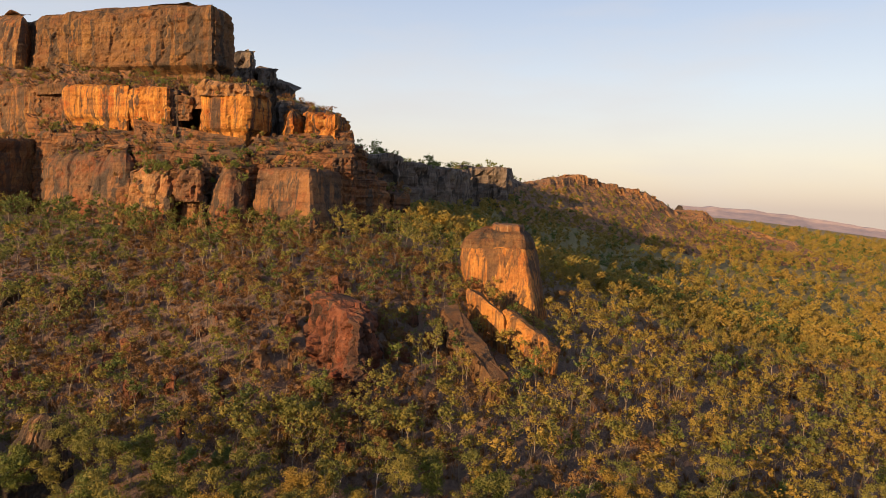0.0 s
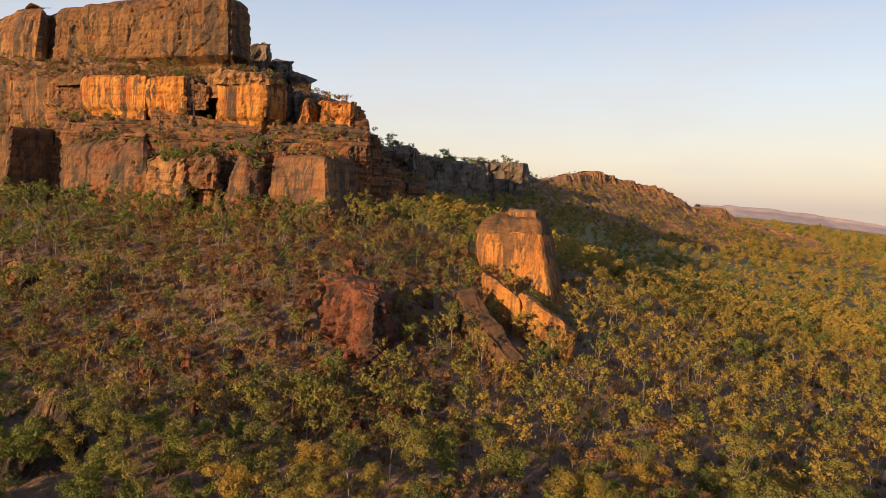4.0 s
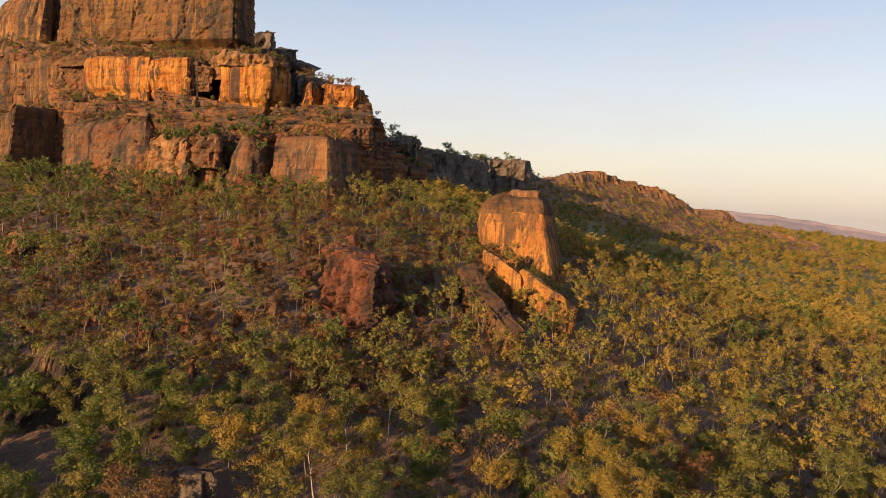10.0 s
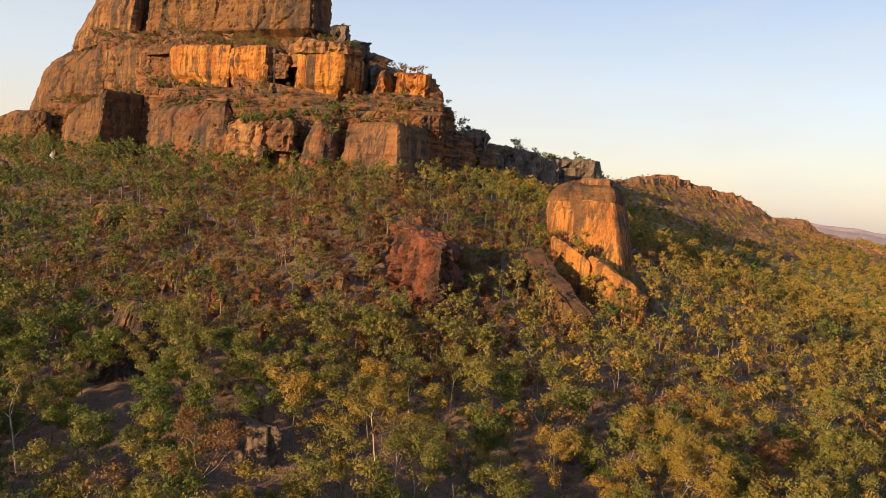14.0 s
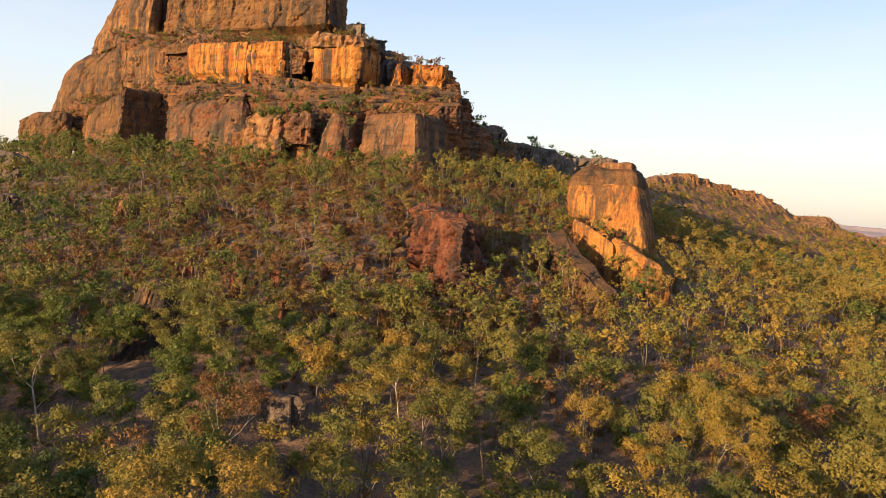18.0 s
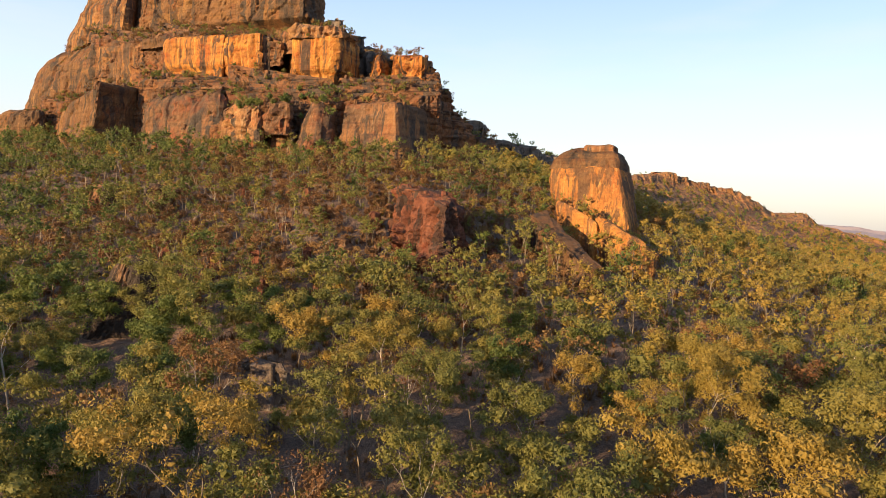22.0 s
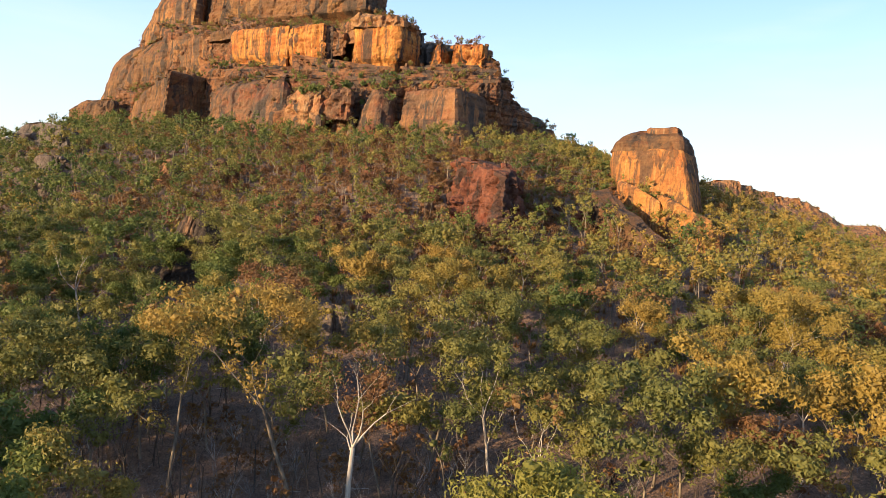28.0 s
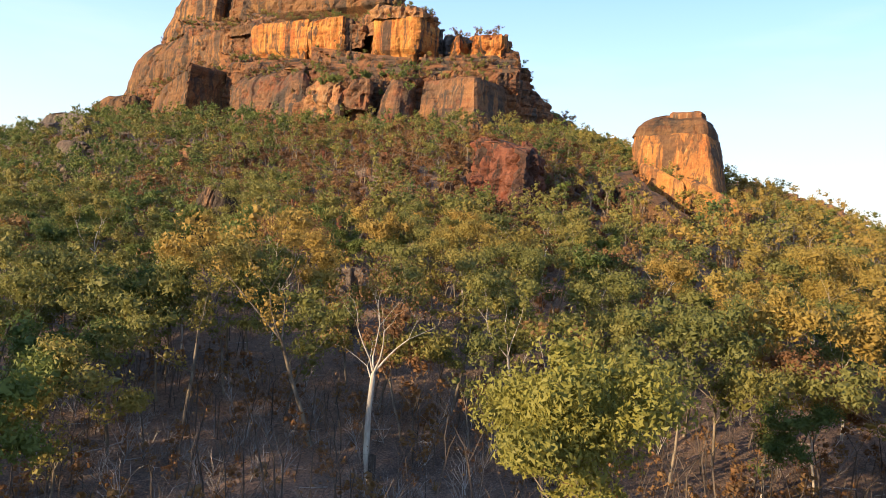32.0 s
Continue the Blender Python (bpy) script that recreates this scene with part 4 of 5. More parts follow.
def leaf_quads(rng, tips, per_tip, size, radius, heart=0.5):
    """Rounded leaf clumps at every tip: sprays of small leaves round a dense ragged heart of foliage."""
    r = np.random.RandomState(rng.randrange(1 << 30))
    out = []
    for p, w in tips:
        n = int(per_tip * w * r.uniform(0.6, 1.35))
        if n < 1:
            continue
        rad = radius * w * r.uniform(0.7, 1.25)
        flat = np.array([rad, rad, rad * r.uniform(0.62, 0.9)])
        d = r.normal(size=(n, 3))
        d /= np.linalg.norm(d, axis=1)[:, None]
        d *= (r.uniform(0.3, 1.0, n) ** 0.4)[:, None] * flat
        c = np.array(p) + d + np.array([0, 0, rad * 0.15])
        face = (0.85 * d / rad + r.normal(size=(n, 3)) * 0.4) * np.array([1, 1, 0.55]) + np.array([0, 0, 0.08])      # hanging leaves
        a = np.cross(face, r.normal(size=(n, 3)))
        a /= np.linalg.norm(a, axis=1)[:, None]
        b = np.cross(face, a)
        b /= np.linalg.norm(b, axis=1)[:, None]
        s = size * r.uniform(0.6, 1.35, n)[:, None]
        a, b = a * s, b * s * 0.62
        out.append(np.stack([c - a, c + b, c + a * 0.9 - b * 0.55], 1))
        if heart and n > 3:
            core = ICO_V * r.uniform(0.6, 1.05, (12, 1)) * flat * heart + np.array(p) + np.array([0, 0, rad * 0.12])
            out.append(core[ICO_F][r.uniform(size=20) < 0.75])
    q = np.concatenate(out) if out else np.zeros((0, 3, 3))
    return q.reshape(-1, 3), np.arange(len(q) * 3).reshape(-1, 3)


def tree_template(seed, height, spread, per_tip, size, radius, sides=5, heart=0.5, **kw):
    rng = random.Random(seed)
    segs, tips = grow(rng, height, spread, **kw)
    return tube(segs, sides), leaf_quads(rng, tips, per_tip, size, radius, heart)


def free(x, y, gap=0.0):
    if 10 < x < 29 and 126 < y < 132:
        return False
    return not any(inside(x, y, p) for p in FOOT) and scarp_at(x, y)[0] > 2.0


def make_tree(name, label, seed, mat_leaf, mat_bark, **kw):
    """A tree as a thing, built at the origin: trunk with limbs, and crown."""
    (tv, tf), (lv, lf) = tree_template(seed, **kw)
    ob = new(name)
    tagged(ob, label, "tree", "open woodland")
    link_mesh("trunk", tv, tf, mat_bark, ob, smooth=True)
    if len(lv):
        link_mesh("crown", lv, lf, mat_leaf, ob)
    return ob


KINDS = [
    ("gum_tree", "golden-crowned gum tree with forked pale limbs", 110, M_GOLD_SUNLIT, M_BARK, dict(height=8.5, spread=0.97, heart=0.46, per_tip=69, size=0.12, radius=0.83, forks=4)),
    ("gum_tree", "slender gum tree with pale trunk and golden-green leaf clumps", 101, M_LEAF, M_BARK, dict(height=9.0, spread=0.84, heart=0.46, per_tip=76, size=0.12, radius=0.80)),
    ("gum_tree", "broad gum tree with forked pale limbs and yellow-green leaves", 102, M_LEAF, M_BARK, dict(height=8.0, spread=1.01, heart=0.46, per_tip=71, size=0.12, radius=0.85, forks=4)),
    ("gum_tree", "tall thin gum tree with sparse yellowish crown", 103, M_LEAF, M_WHITE, dict(height=10.0, spread=0.71, heart=0.46, per_tip=61, size=0.12, radius=0.71)),
    ("gum_tree", "small bushy gum tree with olive leaves", 104, M_LEAF, M_BARK, dict(height=5.5, spread=1.09, heart=0.46, per_tip=71, size=0.12, radius=0.71, trunk_share=0.3)),
    ("green_tree", "dense small tree with fresh green leaves", 105, M_GREEN, M_BARK, dict(height=6.5, spread=0.92, heart=0.46, per_tip=76, size=0.12, radius=0.75)),
    ("dry_tree", "half-bare tree with orange-brown dry leaves", 106, M_DRY, M_BARK, dict(height=7.5, spread=0.84, heart=0.46, per_tip=33, size=0.12, radius=0.66)),
    ("bare_tree", "leafless grey-white tree with many fine twigs", 107, M_DRY, M_WHITE, dict(height=7.0, spread=0.92, heart=0.46, per_tip=4, size=0.12, radius=0.56, forks=4, depth=4)),
    ("gum_tree", "two-stemmed gum tree with thin olive-gold crown", 109, M_LEAF, M_BARK, dict(height=7.5, spread=0.92, heart=0.46, per_tip=65, size=0.12, radius=0.75, trunk_share=0.25, forks=2)),
]
protos = [make_tree(n, l, s, ml, mb, **kw) for n, l, s, ml, mb, kw in KINDS]
rng = random.Random(77)
spots = []
grid = {}


def roomy(x, y, r):
    cx, cy = int(x // 4), int(y // 4)
    for i in range(cx - 2, cx + 3):
        for j in range(cy - 2, cy + 3):
            for (a, b, q) in grid.get((i, j), ()):
                if (a - x) ** 2 + (b - y) ** 2 < (0.5 * (r + q)) ** 2:
                    return False
    grid.setdefault((cx, cy), []).append((x, y, r))
    return True


used = [False] * len(protos)


def plant(kind, x, y, size=1.0, turn=0.0, sink=0.0):
    m = pose(x, y, ground_at(x, y) - sink, 0, 0, turn) @ Matrix.Scale(size, 4)
    if not used[kind]:
        used[kind] = True
        protos[kind].matrix_basis = m
        return protos[kind]
    ob = copy_thing(protos[kind], pose(x, y, ground_at(x, y) - sink, 0, 0, turn))
    ob.scale = (size, size, size)
    return ob


# ---- single trees that stand out ----
def hero(name, label, seed, mat_leaf, mat_bark, x, y, turn=0.0, **kw):
    ob = make_tree(name, label, seed, mat_leaf, mat_bark, **kw)
    ob.matrix_basis = pose(x, y, ground_at(x, y) - 0.15, 0, 0, turn)
    roomy(x, y, 5.0)
    return ob


white = hero("bare_tree", "tall white-barked bare gum tree with forked limbs and a charred foot", 433, M_DRY, M_WHITE, -11.2, 34, 20, height=12.3, spread=0.69, per_tip=3, size=0.1,
     radius=0.77, forks=4, trunk_share=0.46, girth=0.017, lean=0.03, sides=7, depth=5, thin=0.52)
rings = [tube([(Vector((0, 0, -0.3)), Vector((0.01, 0.0, 1.0)), 0.26, 0.235), (Vector((0.01, 0.0, 1.0)), Vector((0.03, 0.0, 1.7)), 0.235, 0.215)], 10)]
link_mesh("charred_foot", rings[0][0], rings[0][1], M_CHAR, white, smooth=True, label="fire-blackened base of the trunk")
hero("gum_tree", "broad leafy gum tree with bright yellow-green crown close to the clearing", 402, M_YELLOW, M_BARK, 0.1, 24.0, 0, height=11.2, spread=1.20, heart=0.38, per_tip=173, size=0.115,
     radius=1.0, forks=5, trunk_share=0.24, depth=4)
hero("gum_tree", "leafy green gum tree with yellowish young leaves", 403, M_LEAF, M_BARK, 9.5, 19.5, 40, height=6.6, spread=1.29, heart=0.38, per_tip=84, size=0.115, radius=0.74, forks=4, trunk_share=0.34, depth=4)
hero("gum_tree", "tall gum tree with golden crown and pale forked trunk", 404, M_GOLD_SUNLIT, M_BARK, -16.2, 37.5, 0, height=14.2, spread=0.87, heart=0.38, per_tip=79, size=0.115, radius=0.89, trunk_share=0.48, depth=4)
hero("gum_tree", "tall thin gum tree with olive crown", 405, M_LEAF, M_BARK, -25.5, 38, 0, height=12.0, spread=0.83, heart=0.38, per_tip=68, size=0.115, radius=0.89, trunk_share=0.45, depth=4)
hero("gum_tree", "spreading gum tree with dense yellow-green crown", 406, M_LEAF, M_BARK, -33.5, 35, 0, height=11.5, spread=1.10, heart=0.38, per_tip=72, size=0.115, radius=0.92, forks=4, depth=4)
hero("gum_tree", "low bushy gum tree over grey bare shrubs", 407, M_LEAF, M_BARK, -24.0, 25.5, 0, height=8.0, spread=1.20, heart=0.38, per_tip=63, size=0.115, radius=0.74, trunk_share=0.3, depth=4)
hero("bare_tree", "many-stemmed pale tree with thin brownish leaves", 408, M_DRY, M_WHITE, -29.0, 56, 0, height=11.5, spread=0.83, heart=0.38, per_tip=23, size=0.115, radius=0.74, forks=5, trunk_share=0.2, depth=4)
hero("gum_tree", "wide gum tree with bright golden crown and twisted pale limbs", 409, M_GOLD_SUNLIT, M_WHITE, 18.5, 62, 0, height=12.0, spread=1.24, heart=0.38, per_tip=76, size=0.115, radius=0.92, forks=4, trunk_share=0.36, depth=4)
hero("bare_tree", "dead tree with pinkish-grey bare twigs", 410, M_DRY, M_WHITE, 13.5, 43, 0, height=8.5, spread=1.10, heart=0.38, per_tip=12, size=0.115, radius=0.76, forks=4, trunk_share=0.3, depth=4)
hero("gum_tree", "pale-limbed gum tree with thin olive leaves", 411, M_LEAF, M_WHITE, 10.0, 41, 0, height=7.5, spread=1.10, heart=0.38, per_tip=38, size=0.115, radius=0.85, forks=3, trunk_share=0.34, depth=4)
hero("gum_tree", "golden gum tree on the open plain", 412, M_GOLD_SUNLIT, M_BARK, 19.5, 71, 0, height=11.0, spread=1.10, heart=0.38, per_tip=63, size=0.115, radius=0.92, forks=4, depth=4)
hero("gum_tree", "gum tree with rounded yellow crown", 413, M_GOLD_SUNLIT, M_BARK, 6.7, 67, 0, height=9.0, spread=1.10, heart=0.38, per_tip=63, size=0.115, radius=0.89, depth=4)
hero("gum_tree", "slim gum tree with white trunk and olive crown", 414, M_LEAF, M_WHITE, -7.8, 61, 0, height=9.5, spread=0.92, heart=0.38, per_tip=51, size=0.115, radius=0.81, depth=4)
hero("gum_tree", "gum tree with white forked trunk", 415, M_LEAF, M_WHITE, 1.6, 59, 0, height=9.0, spread=0.92, heart=0.38, per_tip=51, size=0.115, radius=0.81, depth=4)
hero("dry_tree", "wide half-bare tree with orange dry crown", 416, M_DRY, M_BARK, 31, 75, 0, height=10.0, spread=1.38, heart=0.38, per_tip=45, size=0.115, radius=0.96, forks=4, trunk_share=0.3, depth=4)
hero("gum_tree", "gum tree with rounded golden crown", 417, M_GOLD_SUNLIT, M_BARK, -15.5, 66, 0, height=10.5, spread=1.10, heart=0.38, per_tip=59, size=0.115, radius=0.92, depth=4)
hero("gum_tree", "gum tree with leaning trunk and golden crown", 418, M_GOLD_SUNLIT, M_BARK, -16, 76, 0, height=10.0, spread=1.10, heart=0.38, per_tip=59, size=0.115, radius=0.92, depth=4)
hero("green_tree", "small dark green leafy tree", 419, M_GREEN, M_BARK, -23, 79, 0, height=6.0, spread=1.01, heart=0.38, per_tip=76, size=0.115, radius=0.74, depth=4)
hero("gum_tree", "pale dry gum tree in the open understorey", 420, M_LEAF, M_WHITE, 3.9, 54, 0, height=6.5, spread=0.92, heart=0.38, per_tip=23, size=0.115, radius=0.85, depth=4)

WEIGHTS = [2, 4, 4, 3.5, 4, 2.6, 0.5, 1.0, 3.5]
made, tries = 0, 0
while made < 285 and tries < 9000:
    tries += 1
    y = 20 + 66 * rng.random() ** 0.75
    x = rng.uniform(-1.12 * y - 14, 0.74 * y + 12)
    kind = rng.choices(range(len(KINDS)), WEIGHTS)[0]
    # left side in shade: put into colour as more dark green crowns
    if x < -22 and rng.random() < 0.45:
        kind = 5
    size = rng.uniform(0.85, 1.35)
    if math.hypot(x, y) < 26 or -24 < x < 16 and y < 40 or not free(x, y) or not roomy(x, y, 4.4 if kind < 7 else 3.2):
        continue
    plant(kind, x, y, size, rng.uniform(0, 360), 0.1)
    made += 1


def woodland(name, label, placed, templates, mat_leaf, mat_bark):
    """Many trees too far to tell apart singly, joined: one mesh of leaves, one of stems."""
    r = np.random.RandomState(5)
    lv, lf, lt, tv, tf, no, to = [], [], [], [], [], 0, 0
    for (x, y, z, s, kind) in placed:
        (bv, bf), (cv, cf) = templates[kind]
        a = r.uniform(0, 6.28)
        rot = np.array([[math.cos(a), math.sin(a), 0], [-math.sin(a), math.cos(a), 0], [0, 0, 1]]) * s
        o = np.array([x, y, z])
        lv.append(cv @ rot + o)
        lf.append(cf + no)
        lt.append(np.full(len(cv), r.uniform()))
        no += len(cv)
        if len(bv):
            tv.append(bv @ rot + o)
            tf.append(np.array(bf) + to)
            to += len(bv)
    root = tagged(new(name), label, "trees", kind="stuff")
    ob = link_mesh("foliage", np.concatenate(lv), np.concatenate(lf), mat_leaf, root, tint=np.concatenate(lt))
    tagged(ob, kind="stuff")
    if tv:
        tagged(link_mesh("stems", np.concatenate(tv), np.concatenate(tf), mat_bark, root), kind="stuff")
    return root


MID = [tree_template(200 + i, h, sp, n, sz, rd, 3, kinks=2, trunk_share=ts, depth=2, forks=4) for i, (h, sp, n, sz, rd, ts) in enumerate(
    [(8.6, 0.85, 14, 0.24, 1.05, 0.4), (7.2, 0.95, 14, 0.24, 1.08, 0.36), (9.4, 0.75, 13, 0.24, 1.0, 0.42), (5.4, 1.1, 14, 0.24, 1.0, 0.3), (9.0, 0.8, 13, 0.24, 1.05, 0.42)])]
MIDDRY = [tree_template(220 + i, h, sp, n, sz, rd, 3, kinks=2, trunk_share=ts, depth=2, forks=4) for i, (h, sp, n, sz, rd, ts) in enumerate(
    [(5.6, 0.95, 18, 0.2, 1.0, 0.4), (7.2, 0.85, 15, 0.2, 0.95, 0.46), (3.2, 1.3, 20, 0.2, 0.95, 0.3)])]
FAR = [tree_template(240 + i, h, 1.0, 5, 0.7, 1.8, 3, heart=0.55, kinks=2, trunk_share=0.4, depth=1, forks=3) for i, h in enumerate((6.5, 5.5, 7.5))]
FAR = [((np.zeros((0, 3)), []), leaf) for (_, leaf) in FAR]

groups = {"leaf": [], "green": [], "dry": [], "gold": []}
tries = 0
while sum(len(v) for v in groups.values()) < 2600 and tries < 60000:
    tries += 1
    y = 74 + 132 * rng.random() ** 1.15
    x = rng.uniform(-1.15 * y - 20, 0.78 * y + 10)
    d = scarp_at(x, y)[0]
    if d < 2.5 or not free(x, y) or not roomy(x, y, 3.4 - 0.75 * (-95 < x < 8 and y > 88)):
        continue
    u = rng.random()
    rocky = smooth01((70 - abs(x + 40)) / 40) * smooth01((y - 85) / 15) * smooth01((190 - y) / 20) if x < 12 else 0.0
    # green share rises to the left, imitating the shade there by leaf colour
    key = "dry" if u < 0.06 + 0.54 * rocky else ("green" if u > 0.93 - 0.08 * (d < 30) - 0.5 * smooth01((-48 - x) / 30) * (1 - rocky) else "leaf")
    # more golden to the right: sunlit crown fronts put into the leaf colour
    if key == "leaf" and rng.random() < 0.12 + 0.6 * smooth01((x + 5) / 30):
        key = "gold"
    groups[key].append((x, y, ground_at(x, y) - 0.2, rng.uniform(0.7, 1.15) * (1 - 0.15 * rocky), rng.randrange(3 if key == "dry" else 5)))
for k in range(44):
    x, y = rng.uniform(-32, -2), rng.uniform(93, 105)
    groups["dry" if k % 3 == 0 else "leaf"].append((x, y, ground_at(x, y) - 0.2, rng.uniform(0.75, 1.05), rng.randrange(3)))
for k in range(10):
    x, y = rng.uniform(-25, -14), rng.uniform(103, 108)
    groups["dry" if k % 2 else "leaf"].append((x, y, ground_at(x, y) - 0.2, rng.uniform(0.5, 0.8), rng.choice((0, 2)) if k % 2 else 3))
woodland("hillside_woodland", "golden-green gum woodland on the slope", groups["leaf"], MID, M_LEAF, M_BARK)
woodland("hillside_woodland", "golden sunlit gum trees at the foot of the slope", groups["gold"], MID, M_GOLD_SUNLIT, M_BARK)
woodland("hillside_woodland", "green bushes and trees on the slope, partly toned for shade", groups["green"], MID, M_GREEN, M_BARK)
woodland("hillside_woodland", "dry reddish-brown saplings and bushes between the boulders", groups["dry"], MIDDRY, M_DRY, M_BARK)

far_trees = {"leaf": [], "green": []}
tries = 0
while sum(len(v) for v in far_trees.values()) < 3800 and tries < 60000:
    tries += 1
    y = 220 + 1600 * rng.random() ** 1.8
    x = rng.uniform(-0.1 * y - 20, 0.80 * y)
    d = scarp_at(x, y)[0]
    if d < 1:
        continue
    s = rng.uniform(0.8, 1.3) * (1 + max(0, y - 400) / 700)
    far_trees["green" if rng.random() < 0.2 else "leaf"].append((x, y, ground_at(x, y) - 0.8, s, rng.randrange(3)))
cells = len(RIDGE_ROWS)
for k in range(1000):
    i, j = rng.randrange(4, 400), rng.choice((0, 1, 1, 2, 2, 3, 3, 4, 4, 5, 6, 7, 11, 12))
    (x, y, z), (x2, y2, z2) = ridge_verts[i * cells + j], ridge_verts[i * cells + j + 1]
    q = rng.random()
    far_trees["green" if rng.random() < 0.35 else "leaf"].append((x + (x2 - x) * q + rng.uniform(-3, 3), y + (y2 - y) * q, z + (z2 - z) * q - 1.2, rng.uniform(0.55, 1.0) * (1.1 if j < 6 else 0.55), rng.randrange(3)))
# far crowns take the golden leaves, which carry sunlight in their colour
woodland("far_woodland", "wide savanna woodland on the plain", far_trees["leaf"], FAR, M_GOLD_SUNLIT, M_BARK)
woodland("far_woodland", "greener trees of the savanna woodland", far_trees["green"], FAR, M_GREEN, M_BARK)


SAP = [tree_template(300 + i, h, 0.7, n, 0.1, 0.4, 3, girth=0.011, forks=2, trunk_share=0.7, kinks=2, depth=2) for i, (h, n) in enumerate([(3.5, 1.5), (4.5, 1), (2.0, 5)])]
saplings = []
tries = 0
while len(saplings) < 850 and tries < 9000:
    tries += 1
    y = 16 + 62 * rng.random()
    x = rng.uniform(-1.1 * y - 10, 0.74 * y + 10)
    if free(x, y) and math.hypot(x, y) > 14:
        saplings.append((x, y, ground_at(x, y) - 0.1, rng.uniform(0.5, 1.2), rng.randrange(3)))
while len(saplings) < 1200:
    x, y = rng.uniform(-32, 22), rng.uniform(23, 48)
    if math.hypot(x + 11.2, y - 34) > 1.5:
        saplings.append((x, y, ground_at(x, y) - 0.1, rng.uniform(0.5, 1.25), rng.randrange(3)))
woodland("burnt_undergrowth", "thin dark scorched saplings and dry shrubs", saplings, SAP, M_DRY, M_CHAR)


def drop_shrubs(count, x0, x1, y0, y1, z_low, z_high, seed):
    """Places on flat ledges of the rock, found from above."""
    bpy.context.view_layer.update()
    deps = bpy.context.evaluated_depsgraph_get()
    r = random.Random(seed)
    out, n = [], 0
    while len(out) < count and n < count * 14:
        n += 1
        x, y = r.uniform(x0, x1), r.uniform(y0, y1)
        hit, place, normal, _, ob, _ = scene.ray_cast(deps, Vector((x, y, 300)), Vector((0, 0, -1)))
        if hit and normal.z > 0.6 and z_low < place.z < z_high and ob.parent is not None and ob.parent.name in ("sandstone_butte", "far_scarp"):
            out.append((x, y, place.z - 0.15, r.uniform(0.35, 1.0), r.randrange(3)))
    return out


BUSH = [tree_template(330 + i, h, 1.4, 8, 0.25, 0.7, 3, kinks=2, trunk_share=0.3, depth=1, forks=5) for i, h in enumerate((2.2, 1.7, 2.8))]
ledge = drop_shrubs(1000, -200, -12, 186, 290, 46, 100, 9)
bushes = drop_shrubs(34, -93, -57, 189, 204, 54, 68, 29)
woodland("ledge_shrubs", "rounded green bushes on top of the fallen blocks", [(x, y, z, q * 1.1 + 0.5, k) for x, y, z, q, k in bushes], BUSH, M_GREEN, M_BARK)
woodland("ledge_shrubs", "low olive and golden shrubs on the cliff ledges", ledge[0::3], BUSH, M_LEAF, M_BARK)
woodland("ledge_shrubs", "dry brown shrubs on the cliff ledges", [(x, y, z, 1.15 * q, k) for x, y, z, q, k in ledge[1::3]], BUSH, M_DRY, M_BARK)
woodland("ledge_shrubs", "green shrubs on the cliff ledges", ledge[2::6], BUSH, M_GREEN, M_BARK)
for i, (x, y, z, s, k) in enumerate(drop_shrubs(110, -150, -14, 190, 262, 50, 100, 19)):
    ob = copy_thing(stones[2 * k], pose(x, y, z + 0.1, rng.uniform(-12, 12), rng.uniform(-12, 12), rng.uniform(0, 360)))
    ob.scale = (0.6 + 1.1 * s, 0.6 + 1.0 * s, 0.6 + 0.8 * s)
    tagged(ob, "loose weathered sandstone block on a cliff ledge", "boulder", "ledge blocks")
rims = drop_shrubs(160, -60, 90, 330, 780, 60, 100, 10)
woodland("rim_shrubs", "small trees along the rim of the far scarp", [(a, b, z, s * 2.4, k) for a, b, z, s, k in rims], BUSH, M_GREEN, M_BARK)
# woodland carried on behind the camera, out of view, to cast shade forward
behind = []
while len(behind) < 420:
    x, y = rng.uniform(-150, 70), rng.uniform(-140, -9)
    if math.hypot(x, y - 2) > 22 and roomy(x, y, 4.5):
        behind.append((x, y, ground_at(x, y) - 0.4, rng.uniform(1.0, 1.4), rng.randrange(3)))
woodland("near_woodland", "gum woodland on the side that the view turns from", behind, FAR, M_LEAF, M_BARK)

scrub, tries = [], 0
while len(scrub) < 1100 and tries < 12000:
    tries += 1
    x, y = rng.uniform(-105, 14), rng.uniform(84, 186)
    if free(x, y) and x < 0.5 * (y - 84) - 4:
        scrub.append((x, y, ground_at(x, y) - 0.15, rng.uniform(0.35, 0.8), rng.randrange(3)))
woodland("slope_scrub", "low dry brown scrub between stones on the slope", scrub[:560], BUSH, M_DRY, M_BARK)
woodland("slope_scrub", "low olive scrub between stones on the slope", scrub[560:], BUSH, M_LEAF, M_BARK)

SHRUB = [tree_template(360 + i, h, 1.5, 0.0, 0.1, 0.4, 3, kinks=2, trunk_share=0.16, forks=6, girth=0.017, depth=3, thin=0.72) for i, h in enumerate((2.6, 3.4, 2.0))]
SHRUB = [(stem, (np.array([[0, 0, 0.1], [0.05, 0, 0.1], [0.05, 0.05, 0.1]]), np.array([[0, 1, 2]]))) for stem, _ in SHRUB]
bare = []
while len(bare) < 300:
    x, y = (rng.uniform(-36, -3), rng.uniform(15, 46)) if rng.random() < 0.62 else (rng.uniform(-60, 40), rng.uniform(24, 70))
    if free(x, y) and math.hypot(x, y) > 12 and math.hypot(x + 11.2, y - 34) > 2:
        bare.append((x, y, ground_at(x, y) - 0.1, rng.uniform(0.5, 1.0), rng.randrange(3)))
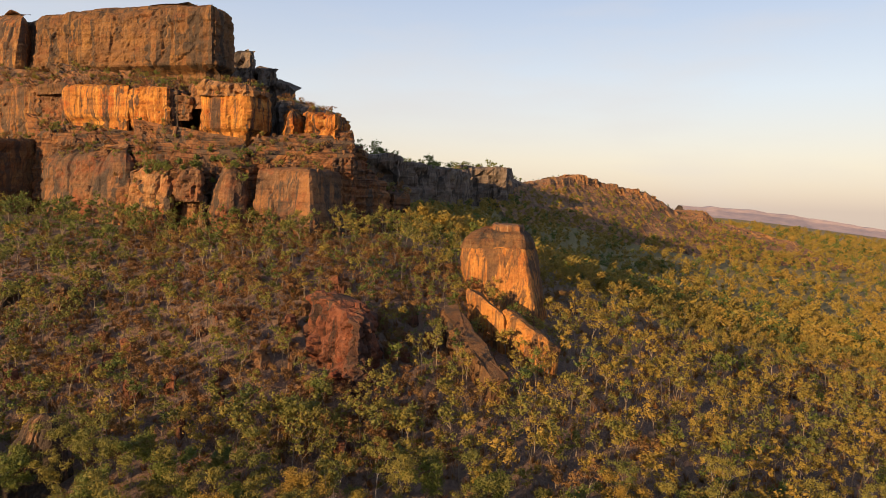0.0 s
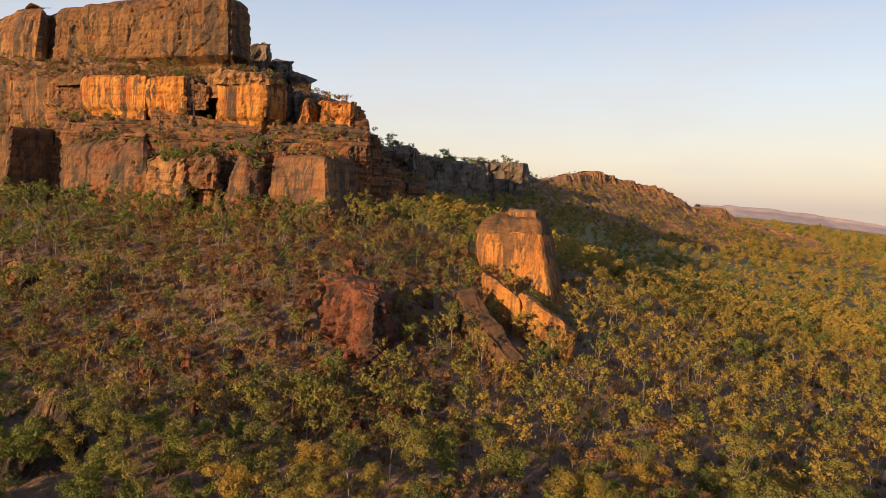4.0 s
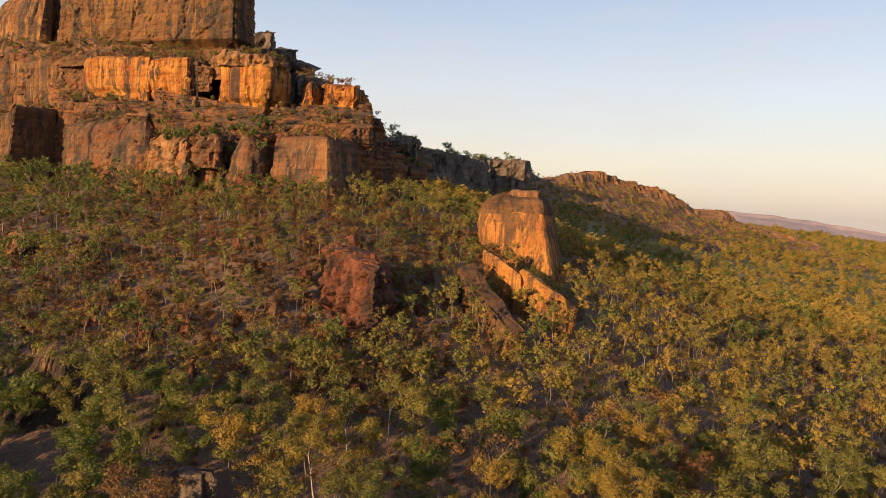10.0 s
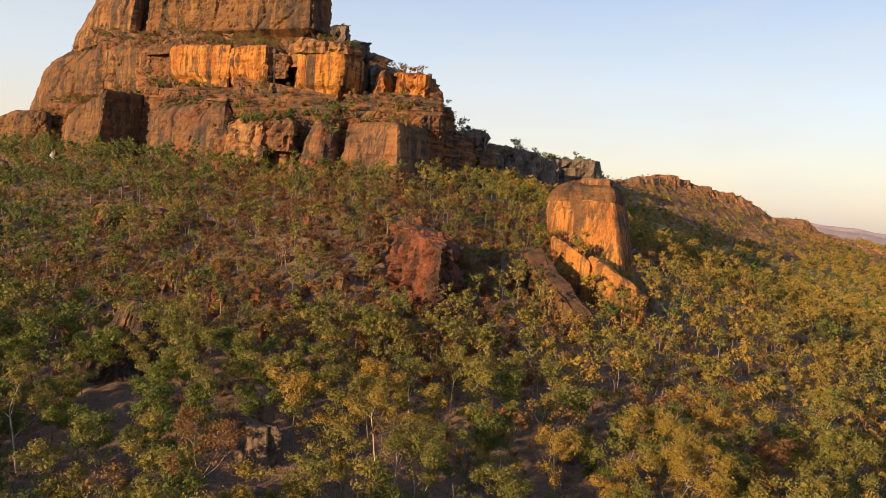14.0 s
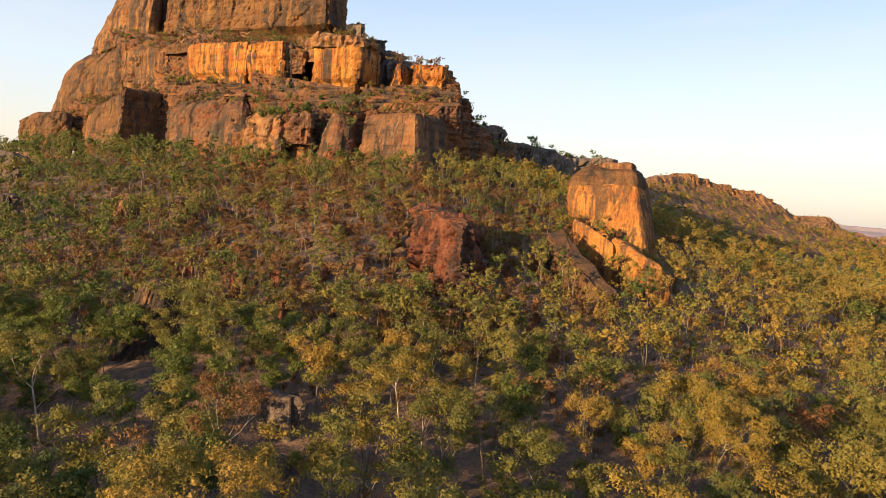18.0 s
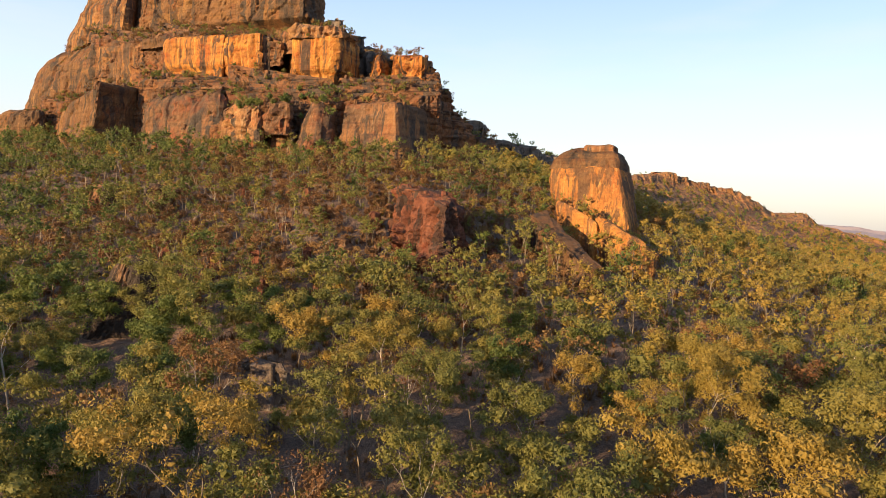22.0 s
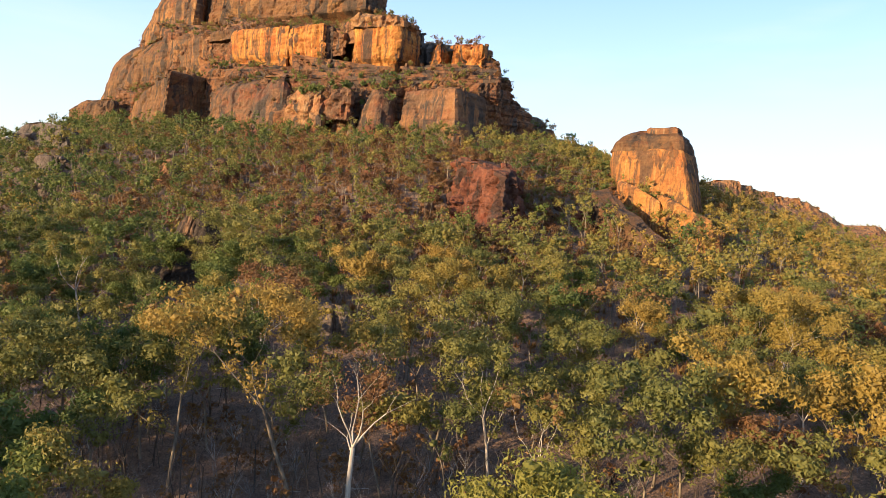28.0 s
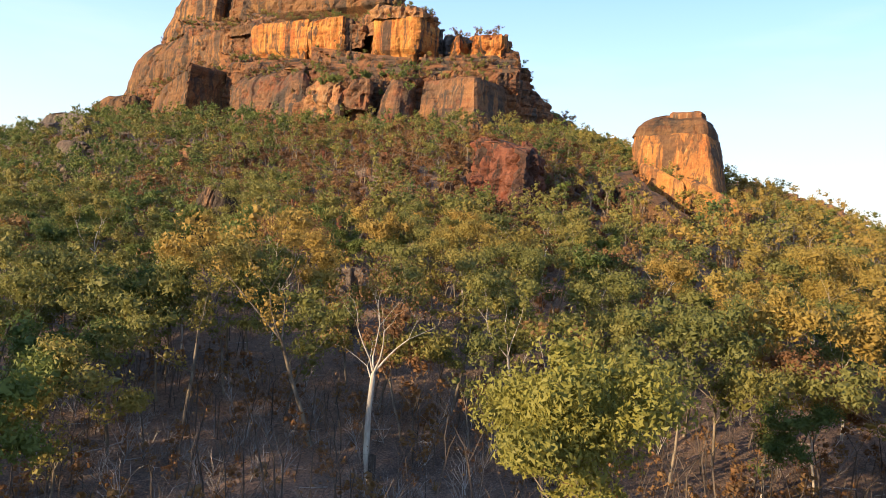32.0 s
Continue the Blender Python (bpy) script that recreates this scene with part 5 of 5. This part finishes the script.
woodland("bare_shrubs", "grey leafless shrubs with many fine twigs", bare, SHRUB, M_DRY, M_TWIG)
STICK = tube([(Vector((-1, 0, 0.05)), Vector((0.2, 0.1, 0.09)), 0.05, 0.04), (Vector((0.2, 0.1, 0.09)), Vector((1.1, -0.1, 0.05)), 0.04, 0.02), (Vector((0.1, 0.1, 0.08)), Vector((0.6, 0.6, 0.12)), 0.025, 0.01)], 4)
sv, sf, o = [], [], 0
for k in range(340):
    y = rng.uniform(14, 60)
    x = rng.uniform(-0.8 * y - 6, 0.7 * y + 6)
    a, s = rng.uniform(0, 6.3), rng.uniform(0.25, 0.9)
    rot = np.array([[math.cos(a), math.sin(a), 0], [-math.sin(a), math.cos(a), 0], [0, 0, 1]]) * s
    sv.append(STICK[0] @ rot + np.array([x, y, ground_at(x, y) + 0.02]))
    sf += [[i + o for i in f] for f in STICK[1]]
    o += len(STICK[0])
tagged(link_mesh("fallen_branches", np.concatenate(sv), sf, M_TWIG), "grey fallen sticks and branches on leaf litter", "branches", kind="stuff")

TUFT = []
for k in range(4):
    r = np.random.RandomState(700 + k)
    n = 16
    a = r.uniform(0, 6.28, n)
    base = np.stack([np.cos(a) * 0.18, np.sin(a) * 0.18, 0 * a], 1) * r.uniform(0.2, 1, n)[:, None]
    tip = np.stack([np.cos(a) * r.uniform(0.2, 0.7, n), np.sin(a) * r.uniform(0.2, 0.7, n), r.uniform(0.35, 0.9, n)], 1)
    side = np.stack([-np.sin(a), np.cos(a), 0 * a], 1) * 0.07
    TUFT.append(((np.zeros((0, 3)), []), (np.stack([base - side, base + side, tip], 1).reshape(-1, 3), np.arange(n * 3).reshape(-1, 3))))
tufts = []
while len(tufts) < 4600:
    y = 14 + 60 * rng.random() if len(tufts) < 700 else 74 + 116 * rng.random()
    x = rng.uniform(-1.05 * y - 8, 0.74 * y + 8)
    if scarp_at(x, y)[0] > 1 and free(x, y):
        tufts.append((x, y, ground_at(x, y) - 0.05, rng.uniform(0.5, 1.7) * (1 + max(0, y - 60) / 160) * (0.45 if y < 74 else 1.0), rng.randrange(4)))
woodland("dry_grass", "dry brown grass tufts and low scrub on stony ground", tufts, TUFT, M_DRY, M_BARK)
